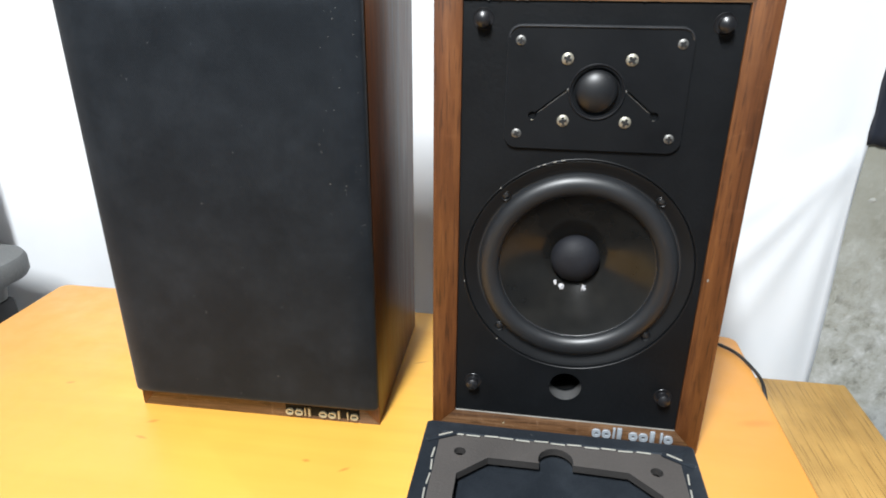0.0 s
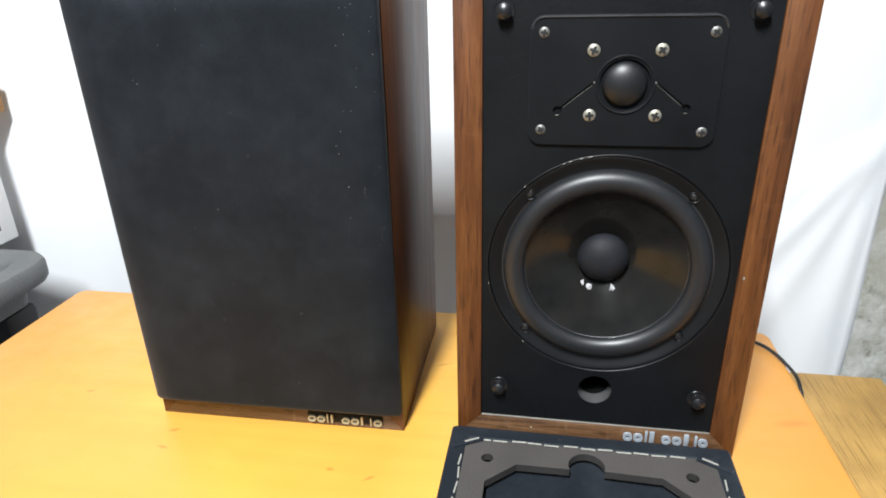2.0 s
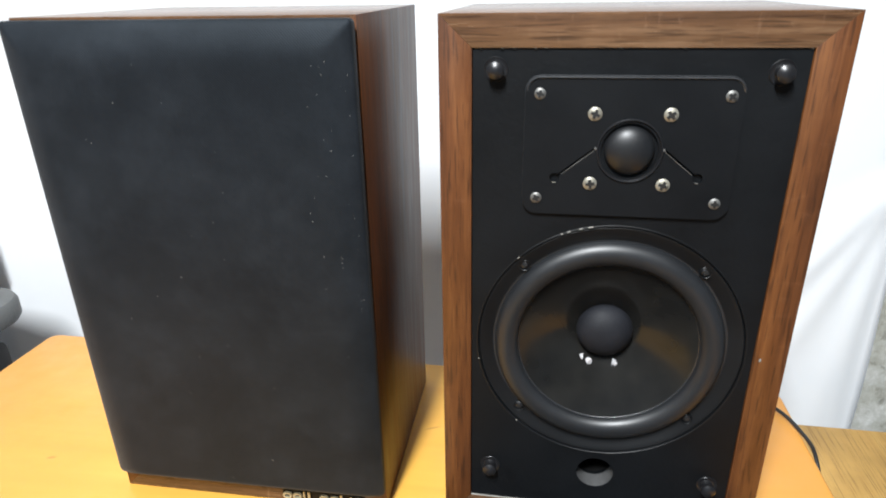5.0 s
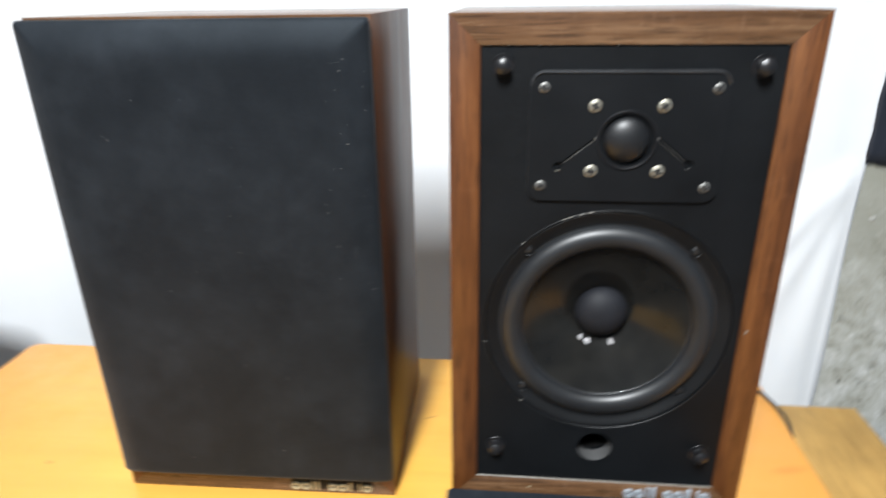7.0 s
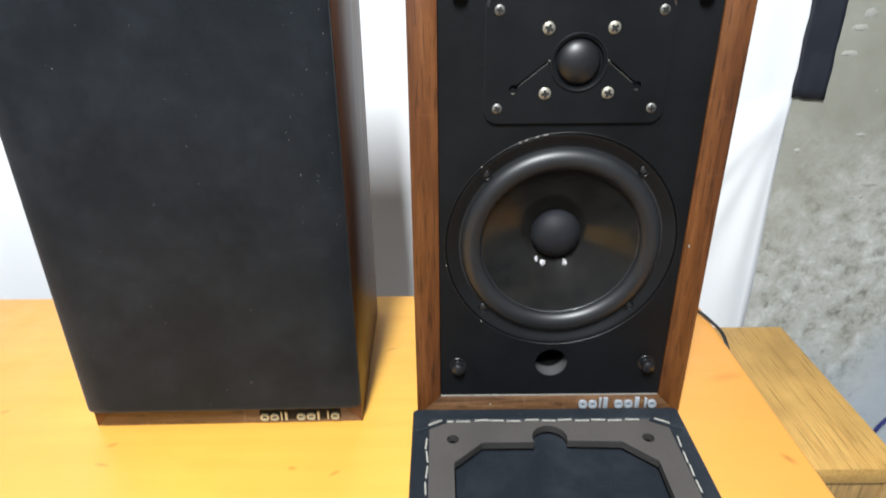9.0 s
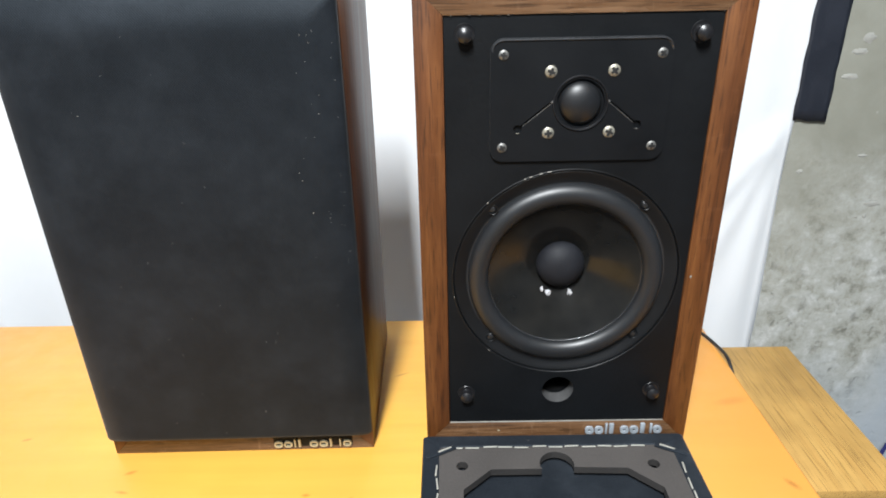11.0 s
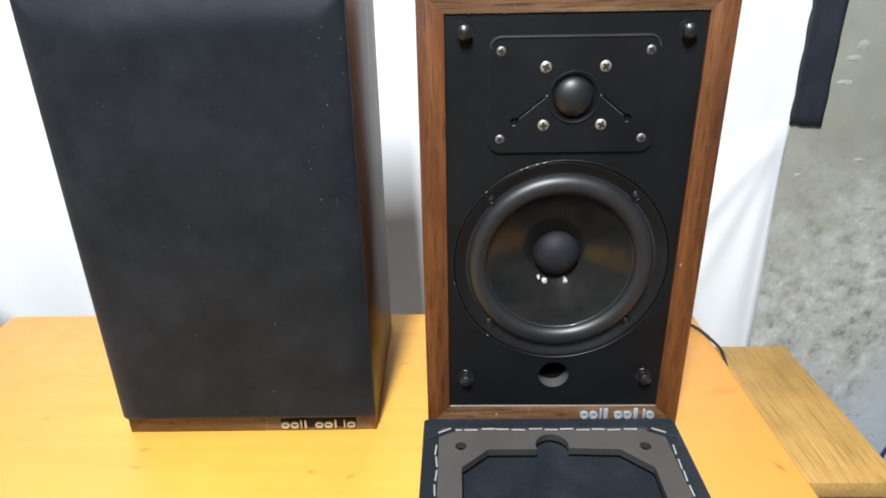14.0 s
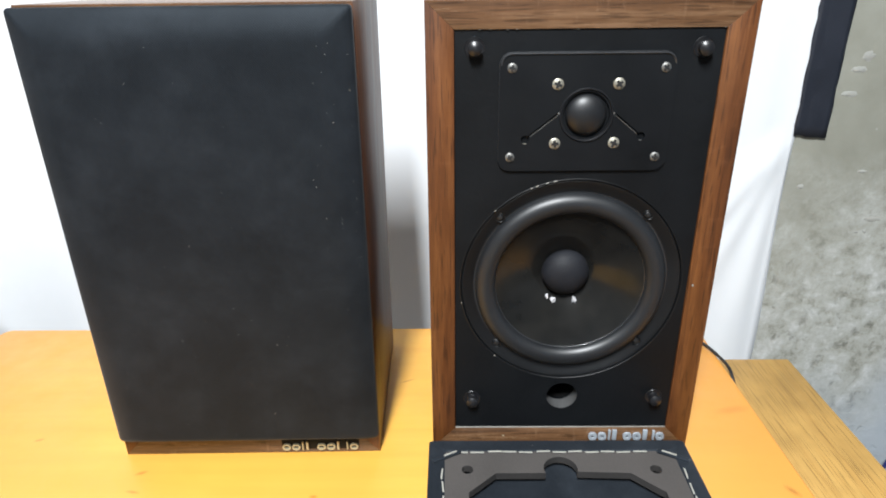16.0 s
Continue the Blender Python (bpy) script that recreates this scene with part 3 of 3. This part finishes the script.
def woofer(root, y):
    cx, cz, f = -0.0004, 0.1557, y + 0.0007
    flange = [(0.0844, y + 0.012), (0.0841, f + 0.0006), (0.0834, f), (0.0826, f + 0.0002), (0.0806, f + 0.0010), (0.0780, f + 0.0022), (0.0755, f + 0.0030), (0.0735, f + 0.0036), (0.0722, f + 0.009)]
    body = part("woofer", lathe(flange, 128, (cx, 0, cz)), flange_black, root, "round woofer with a smoky plastic cone")
    part("rebate_lip", lathe([(0.0856, y - 0.0001), (0.0852, y - 0.0003), (0.0845, y + 0.0003), (0.0842, y + 0.0026)], 128, (cx, 0, cz)), flange_black, body)
    roll = [(0.0657 + 0.0078 * math.cos(math.pi * k / 18), f + 0.0030 - 0.0068 * math.sin(math.pi * k / 18)) for k in range(19)]
    part("surround", lathe([(0.0748, f + 0.0029)] + roll + [(0.0574, f + 0.0034)], 128, (cx, 0, cz)), rubber, body, "black rubber roll surround")
    cone = []
    for k in range(13):
        t = k / 12
        cone.append((0.0584 - (0.0584 - 0.0165) * t, f + 0.0030 + 0.0232 * (t ** 1.12)))
    part("cone", lathe(cone, 128, (cx, 0, cz)), cone_mat, body, "smoky glossy plastic cone")
    bead = [(0.0581 + 0.0006 * math.cos(radians(a)), f + 0.0031 - 0.0006 * math.sin(radians(a))) for a in range(0, 181, 30)]
    part("glue_bead", lathe(bead, 128, (cx, 0, cz)), socket_gloss, body, "glossy bead of glue round the cone")
    cap = [(0.0190 * math.sin(radians(a)), f + 0.0235 - 0.0130 * math.cos(radians(a))) for a in range(0, 91, 6)]
    part("dust_cap", lathe(cap + [(0.0188, f + 0.0260)], 56, (cx, 0, cz)), cap_felt, body, "matt black dust cap")
    for k, (x, z, s) in enumerate(((-0.0140, -0.0205, 0.0021), (-0.0094, -0.0238, 0.0030), (0.0080, -0.0240, 0.0029))):
        r = math.hypot(x, z)
        t = (0.0584 - r) / (0.0584 - 0.0165)
        d = f + 0.0030 + 0.0232 * t**1.12
        b = bmesh.new()
        bmesh.ops.create_icosphere(b, subdivisions=2, radius=s)
        for v in b.verts:
            v.co *= 0.8 + 0.9 * noise.noise(v.co * 700 + Vector((k, 0, 0)))
            v.co = Vector((v.co.x * 0.8 + cx + x, v.co.y * 0.6 + d - 0.0004, v.co.z * 1.2 + cz + z))
        part("glue_drop", b, glue, body, "shiny drop of glue")
    for k, (x, z) in enumerate(((-0.0558, 0.2108), (0.0538, 0.2122), (-0.0560, 0.1028), (0.0562, 0.1040))):
        screw(body, x, z, f + 0.0021, 0.0026, socket_black, 40 * k)
        b = lathe([(0.0030, f + 0.0024), (0.0032, f + 0.0010), (0.0035, f + 0.0008), (0.0038, f + 0.0011), (0.0039, f + 0.0030)], 20, (x, 0, z))
        part("screw_rim", b, flange_black, body)


def open_loudspeaker():
    root = thing("loudspeaker", pose(0, 0, TABLE_Z), "walnut loudspeaker with bare black baffle standing on the table", "loudspeaker", "pair of loudspeakers")
    cabinet(root)
    y = 0.0012
    holes = [circle(-0.0004, 0.1557, 0.0845, 128), circle(-0.0006, 0.0525, 0.0128, 40)]
    i = INNER - 0.0004
    part("baffle", pierced([(-i, LOW + 0.0006), (i, LOW + 0.0006), (i, TOP - 0.0004), (-i, TOP - 0.0004)], holes, y, y + 0.016), baffle_black, root, "flat black painted front board")
    part("edge_strip", box(-i, i, 0.0001, 0.0014, LOW - 0.0002, LOW + 0.0005, 0.0002), chip_pale, root, "thin pale edge under the front board")
    part("port_sleeve", lathe([(0.0129, y + 0.0004), (0.0126, y + 0.0012), (0.0124, y + 0.0125), (0.0130, y + 0.0130)], 40, (-0.0006, 0, 0.0525)), tube_grey, root, "grey cut edge of the port hole")
    # behind the grey sleeve the tube is black, with its shade in the colour
    tube_in = part("port_tube", lathe([(0.0130, y + 0.0128), (0.0148, y + 0.0130), (0.0148, y + 0.075)], 40, (-0.0006, 0, 0.0525)), recess_shade, root, "inside of the bass port, its shade painted black")
    part("port_end", lathe([(0.0, y + 0.0745), (0.0148, y + 0.0745)], 32, (-0.0006, 0, 0.0525)), recess_shade, tube_in)
    tweeter(root, y)
    woofer(root, y)
    for x, z, long in ((-0.0758, 0.3320, 0.0088), (0.0757, 0.3310, 0.0088), (-0.0754, 0.0506, 0.0090), (0.0757, 0.0518, 0.0090)):
        peg(root, x, z, y, long)
    badge(root, 0.0243, 0.0885, 0.0088, 0.0190, -0.0004, silver, "cast silver wordmark in raised blocks")
    rnd = random.Random(8)
    chips = [(-0.0485, 0.0124, -0.0002, 0.0008, 0.0006), (0.0931, 0.1556, -0.0002, 0.0006, 0.0010)]
    chips += [(rnd.uniform(-0.088, 0.088), TOP - 0.0003, -0.0001, rnd.uniform(0.0003, 0.0008), 0.00006) for _ in range(9)]
    for x, z, yy, sx, sz in chips:
        part("paint_chip", box(x - sx, x + sx, yy - 0.0003, yy + 0.0016, z - sz, z + sz, 0.0001, 1), chip_pale, root, smooth=False)
    for deg, ln in ((101, 0.0030), (105, 0.0024), (110, 0.0022), (113, 0.0016), (134, 0.0014), (228, 0.0012), (190, 0.0010)):
        c = Vector((-0.0004 + 0.0852 * math.cos(radians(deg)), y - 0.0004, 0.1557 + 0.0852 * math.sin(radians(deg))))
        b = box(-ln / 2, ln / 2, -0.0004, 0.0004, -0.00035, 0.00035, 0.0001, 1)
        b.transform(Matrix.Translation(c) @ pose(0, 0, 0, 0, -deg + 90, 0))
        part("paint_chip", b, chip_pale, root, smooth=False)
    part("paint_chip", box(-0.0493, -0.0478, -0.0006, 0.0004, 0.0118, 0.0130, 0.0002), gold, root, "tiny pale chip in the veneer")


def covered_loudspeaker():
    root = thing("loudspeaker", pose(-0.2630, -0.0067, TABLE_Z, 0, 0, 1.0), "walnut loudspeaker with black cloth grille standing on the table", "loudspeaker", "pair of loudspeakers")
    cabinet(root)
    part("front_board", box(-INNER + 0.001, INNER - 0.001, 0.001, 0.016, LOW + 0.001, TOP - 0.001), baffle_black, root)
    z0, z1, w = 0.0195, HIGH - 0.0014, HALF + 0.0002
    b = bmesh.new()
    rings = []
    for inset, y, r in ((0, -0.0004, 0.003), (0, -0.0046, 0.003), (0.0006, -0.0058, 0.003), (0.0020, -0.0070, 0.003), (0.0060, -0.0090, 0.0035), (0.0105, -0.0108, 0.004), (0.0140, -0.0119, 0.0045), (0.0175, -0.0126, 0.005), (0.0215, -0.0130, 0.006), (0.027, -0.0131, 0.007)):
        rings.append([b.verts.new((x, y, z)) for x, z in rounded(-w + inset, w - inset, z0 + inset * 0.3, z1 - inset, r, 4)])
    for p, q in zip(rings, rings[1:]):
        for k in range(len(p)):
            b.faces.new((p[k], p[(k + 1) % len(p)], q[(k + 1) % len(p)], q[k]))
    b.faces.new(rings[0])
    b.faces.new(rings[-1])
    b.transform(Matrix.Translation((0, -0.0002, z0)) @ pose(0, 0, 0, 0.65) @ Matrix.Translation((0, 0, -z0)))
    part("grille", b, cloth, root, "dusty black cloth grille with bevelled edges")
    lint, rnd = bmesh.new(), random.Random(5)
    for k in range(96):
        edge = k % 3
        x = w - 0.004 - abs(rnd.gauss(0, 0.010)) if edge else rnd.uniform(-w + 0.02, w - 0.02)
        z = rnd.uniform(0.16, z1 - 0.02) if edge else rnd.uniform(z0 + 0.01, z1 - 0.02)
        depth = -0.0131 if w - x > 0.018 else -0.0131 + 0.0064 * (0.018 - (w - x)) / 0.018
        r = rnd.choice((0.00012, 0.00015, 0.00018, 0.00028))
        t = box(-r, r, -0.0002, 0.0001, -r * rnd.uniform(0.4, 1.2), r * 0.7)
        t.transform(Matrix.Translation((0, -0.0002, z0)) @ pose(0, 0, 0, 0.65) @ Matrix.Translation((x, depth, z - z0)) @ pose(0, 0, 0, 0, rnd.uniform(0, 180), 0))
        lint = joined(lint, t)
    part("lint", lint, chip_pale, root, "pale specks of lint on the cloth", smooth=False)["kind"] = "stuff"
    badge(root, 0.0256, 0.0905, 0.0042, 0.0128, -0.0002, gold, "pale gold wordmark in raised blocks", True)


open_loudspeaker()
covered_loudspeaker()


# ---- the grille taken off, lying face down ----
def removed_grille():
    wide, long, h = 0.1076, 0.341, 0.0130
    root = thing("speaker_grille", pose(-0.0043, -0.0068, TABLE_Z), "black cloth speaker grille lying face down on the table", "speaker grille")
    flat = lambda u, d, v: (u, v, d)  # noqa: E731
    xi, y0, y1 = 0.0755, -0.0385, -long + 0.0385
    c, nr = 0.0220, 0.0135
    inner = [(-xi, y0 - 0.0205), (-xi + c, y0)]
    inner += [(-0.0012 + nr * math.cos(radians(a)), y0 + 0.005 + nr * math.sin(radians(a))) for a in range(201, -22, -12)]
    inner += [(xi - c, y0), (xi, y0 - 0.0205), (xi, y1 + 0.0205), (xi - c, y1), (-xi + c, y1), (-xi, y1 + 0.0205)]
    holes = [inner] + [circle(x, y, 0.0047, 20) for x in (-0.0759, 0.0746) for y in (-0.0345, -long + 0.0345)]
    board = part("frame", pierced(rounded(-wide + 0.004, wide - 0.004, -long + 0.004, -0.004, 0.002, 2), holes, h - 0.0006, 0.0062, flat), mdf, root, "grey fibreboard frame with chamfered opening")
    # upright faces get the darker tone, which paints in their shade
    board.data.materials.append(mdf_shade)
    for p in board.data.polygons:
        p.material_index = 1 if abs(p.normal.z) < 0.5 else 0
    part("front_cloth", box(-wide + 0.016, wide - 0.016, -long + 0.016, -0.016, 0.0004, 0.0016, 0.0003), cloth_lit, root, "black cloth stretched over the front")
    b = bmesh.new()
    rings = []
    for inset, z, r in ((0.0152, 0.0006, 0.004), (0.0005, 0.0064, 0.003), (0, 0.0074, 0.003), (0, h - 0.0010, 0.003), (0.0009, h, 0.003), (0.0125, h + 0.0002, 0.004), (0.0136, h - 0.0008, 0.004)):
        rings.append([b.verts.new((x, y, z)) for x, y in rounded(-wide + inset, wide - inset, -long + inset, -inset, r, 4)])
    for p, q in zip(rings, rings[1:]):
        for k in range(len(p)):
            b.faces.new((p[k], p[(k + 1) % len(p)], q[(k + 1) % len(p)], q[k]))
    part("cloth_edge", b, cloth_lit, root, "black cloth wrapped round the edge")
    rnd = random.Random(4)

    def staple(x, y, turn):
        b = box(-0.0056, 0.0056, -0.00065, 0.00065, 0, 0.0008, 0.0003)
        b.transform(pose(x, y, h + 0.0001, 0, 0, turn))
        part("staple", b, staple_mat, root, smooth=False)

    for edge_y in (-0.0150, -long + 0.0150):
        for k in range(12):
            staple(-0.080 + 0.1465 * k / 11 + rnd.uniform(-0.001, 0.001), edge_y + rnd.uniform(-0.0008, 0.0008), rnd.uniform(-3, 3))
    for side in (-1, 1):
        for k in range(18):
            staple(side * 0.0958 + rnd.uniform(-0.0008, 0.0008), -0.040 - 0.262 * k / 17 + rnd.uniform(-0.002, 0.002), 90 + rnd.uniform(-5, 5))
        b = box(-0.006, 0.006, -0.0007, 0.0007, 0, 0.0008, 0.0003)
        b.transform(pose(side * 0.0895, -0.0190, h + 0.0021, 0, 0, 28 * -side))
        part("staple", b, staple_mat, root, smooth=False)
        b = box(-0.013, 0.013, -0.0022, 0.0022, 0, 0.0022, 0.0009)
        b.transform(pose(side * 0.0925, -0.0205, h - 0.0002, 0, 0, 28 * -side))
        part("cloth_fold", b, cloth_lit, root, "folded cloth corner")


removed_grille()


# ---- the low wooden cabinet beside the table ----
def side_cabinet():
    x0, x1, y0, y1, z = 0.196, 0.3765, 0.0565, 0.318, 0.63
    root = thing("side_cabinet", pose(0, 0, 0), "low oak-veneered cabinet standing beside the table", "cabinet")
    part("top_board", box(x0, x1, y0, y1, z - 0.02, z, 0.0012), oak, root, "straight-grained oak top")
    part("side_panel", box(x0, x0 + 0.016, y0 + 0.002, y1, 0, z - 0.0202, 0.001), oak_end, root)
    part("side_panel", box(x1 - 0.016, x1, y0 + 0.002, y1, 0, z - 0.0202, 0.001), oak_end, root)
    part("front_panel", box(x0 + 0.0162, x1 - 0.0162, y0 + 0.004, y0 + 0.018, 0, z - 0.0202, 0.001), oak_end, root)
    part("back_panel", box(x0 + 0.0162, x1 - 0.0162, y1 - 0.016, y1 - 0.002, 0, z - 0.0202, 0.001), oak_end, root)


side_cabinet()


# ---- the sheet on the wall ----
def sheet_bulge(x, z):
    """How far the hung sheet stands off the wall."""
    d = 0.010 + 0.006 * math.sin(x * 9.0 + 0.6 * math.sin(z * 4)) + 0.005 * math.sin(x * 21 + z * 3.0)
    d += 0.010 * noise.noise(Vector((x * 3.1, z * 1.3, 2.0)))
    for a, amp, wide in ((232, 0.007, 0.022), (246, 0.005, 0.018), (218, 0.004, 0.024), (262, 0.005, 0.020)):
        ux, uz = math.cos(radians(a)), math.sin(radians(a))
        px, pz = x - 0.378, z - 0.925
        along, off = px * ux + pz * uz, -px * uz + pz * ux
        if along > 0:
            d += amp * math.exp(-((off / (wide * (0.4 + along * 2.2))) ** 2)) * math.exp(-((along / 0.42) ** 2))
    for x0, amp, wide in ((-0.62, 0.009, 0.07), (-0.83, 0.012, 0.09), (-0.47, 0.006, 0.05), (-0.89, 0.042, 0.080)):
        c = x0 + 0.10 * (z - 0.8)
        d += amp * math.exp(-(((x - c) / wide) ** 2))
    d = min(d, 0.052) * min(1, (0.385 - x) / 0.04 + 0.25)
    held = max(0, min(1, (x - 0.335) / 0.035)) * max(0, min(1, (z - 0.875) / 0.04))
    return max(0.003, d * (1 - held) + 0.003 * held)


def hung_sheet():
    root = thing("backdrop_sheet", pose(0, 0, 0), "white cotton sheet hung on the wall in soft folds", "sheet")
    b = bmesh.new()
    nx, nz = 230, 150
    grid = []
    for j in range(nz + 1):
        z = 0.30 + 1.9 * j / nz
        row = []
        for k in range(nx + 1):
            x = -1.35 + 1.732 * k / nx + (0.003 * math.sin(z * 13) if k == nx else 0)
            row.append(b.verts.new((x, WALL_Y - sheet_bulge(x, z), z)))
        grid.append(row)
    for j in range(nz):
        for k in range(nx):
            b.faces.new((grid[j][k], grid[j][k + 1], grid[j + 1][k + 1], grid[j + 1][k]))
    ob = part("cloth", b, sheet_white, root)
    sol = ob.modifiers.new("thickness", "SOLIDIFY")
    sol.thickness, sol.offset = 0.0008, 0


hung_sheet()


def tape_strip():
    b = bmesh.new()
    n, rnd = 60, random.Random(2)
    rows = []
    for j in range(n + 1):
        z = 0.921 + 0.75 * j / n
        lean = 0.004 * (z - 0.92)
        rows.append([b.verts.new((0.3765 + 0.0455 * k / 8 - lean + (0.0009 * rnd.uniform(-1, 1) if k in (0, 8) else 0), WALL_Y - 0.0045 - (0.0004 if k < 2 else 0.0) - 0.0008 * noise.noise(Vector((k * 0.6, j * 0.35, 0))), z - (0.004 * k / 8 + 0.0025 * rnd.random() if j == 0 else 0))) for k in range(9)])
    for p, q in zip(rows, rows[1:]):
        for k in range(8):
            b.faces.new((p[k], p[k + 1], q[k + 1], q[k]))
    ob = part("tape_strip", b, tape_black, None, "strip of black gaffer tape holding the sheet to the wall")
    sol = ob.modifiers.new("thickness", "SOLIDIFY")
    sol.thickness, sol.offset = 0.0006, 0
    tagged(ob, category="tape")


tape_strip()

# ---- cables ----
tagged(part("speaker_cable", tube([(0.085, 0.183, 0.80), (0.11, 0.196, 0.762), (0.135, 0.196, 0.7525), (0.160, 0.186, 0.7522), (0.180, 0.168, 0.7525), (0.1895, 0.140, 0.7530), (0.1945, 0.112, 0.748), (0.1965, 0.098, 0.715), (0.194, 0.09, 0.60)], 0.0017), cable_black, None, "thin black cable running over the table edge"), category="cable")
tagged(part("wall_cable", tube([(0.76, 0.40, 0.52), (0.70, 0.405, 0.455), (0.655, 0.408, 0.395), (0.638, 0.41, 0.35), (0.642, 0.41, 0.28), (0.67, 0.405, 0.1), (0.72, 0.38, 0.004)], 0.003), cable_blue, None, "violet-blue cable hanging by the wall"), category="cable")


# ---- the cart and what stands on it ----
def utility_cart():
    root = thing("utility_cart", pose(0, 0, 0), "grey plastic utility cart with a raised rounded rim", "cart")
    x0, x1, y0, y1, z = -1.27, -0.7275, -0.55, 0.307, 0.7535
    b = bmesh.new()
    rings = []
    for inset, zz, r in ((0.030, z - 0.060, 0.02), (0.026, z - 0.030, 0.02), (0.002, z - 0.029, 0.045), (0, z - 0.025, 0.045), (0, z - 0.008, 0.045), (0.003, z - 0.002, 0.043), (0.009, z, 0.04),
                        (0.026, z, 0.03), (0.032, z - 0.003, 0.025), (0.036, z - 0.009, 0.022), (0.040, z - 0.022, 0.02)):
        inset, r, zz = inset * 1.1, r * 1.1, z + (zz - z) * 1.1
        rings.append([b.verts.new((x, y, zz)) for x, y in rounded(x0 + inset, x1 - inset, y0 + inset, y1 - inset, r, 8)])
    for p, q in zip(rings, rings[1:]):
        for k in range(len(p)):
            b.faces.new((p[k], p[(k + 1) % len(p)], q[(k + 1) % len(p)], q[k]))
    b.faces.new(rings[0])
    b.faces.new(rings[-1])
    part("tray", b, cart_grey, root, "grey moulded tray with rounded rim")
    part("lower_tray", box(x0 + 0.03, x1 - 0.03, y0 + 0.03, y1 - 0.03, 0.18, 0.24, 0.01), cart_black, root)
    for x in (x0 + 0.06, x1 - 0.06):
        for y in (y0 + 0.06, y1 - 0.06):
            part("post", box(x - 0.028, x + 0.028, y - 0.028, y + 0.028, 0.05, z - 0.067, 0.008), cart_black, root)
            part("wheel", lathe([(0, -0.012), (0.022, -0.012), (0.025, -0.008), (0.025, 0.008), (0.022, 0.012), (0, 0.012)], 24, (x, y, 0.025)), cart_black, root)


utility_cart()


def printed_box():
    root = thing("printed_box", pose(-0.828, 0.3466, 0.7539), "white printed cardboard box standing on the cart", "box")
    part("carton", box(-0.22, 0, -0.33, 0, 0, 0.1820, 0.0015), card_white, root)
    part("lid_flap", box(-0.2204, 0.0004, -0.3304, -0.055, 0.1820, 0.1826, 0.0002), card_white, root)
    data = bpy.data.curves.new("printed_word", "FONT")
    data.body, data.size, data.align_x, data.extrude = "yle", 0.01265, "RIGHT", 0.0001
    data.materials.append(ink)
    word = new("printed_word", data)
    word.parent = root
    word.matrix_local = Matrix(((0, 0, 1, 0.0002), (1, 0, 0, -0.0286), (0, 1, 0, 0.033), (0, 0, 0, 1)))
    for k in range(5):
        w = 0.0057
        part("print_bar", box(-0.0002, 0.0003, -0.054 + k * w, -0.054 + (k + 0.75) * w, 0.0198, 0.0259 + 0.0022 * (k == 4)), ink, root, smooth=False)


printed_box()


def brown_box():
    root = thing("cardboard_box", pose(-0.816, 0.375, 0.9366), "small flat brown cardboard box lying on the printed box", "box")
    part("carton", box(-0.209, 0, -0.264, 0, 0, 0.0396, 0.0012), card_brown, root)
    part("lid", box(-0.2098, 0.0008, -0.2648, 0.0008, 0.0264, 0.0405, 0.0012), card_brown, root)


brown_box()
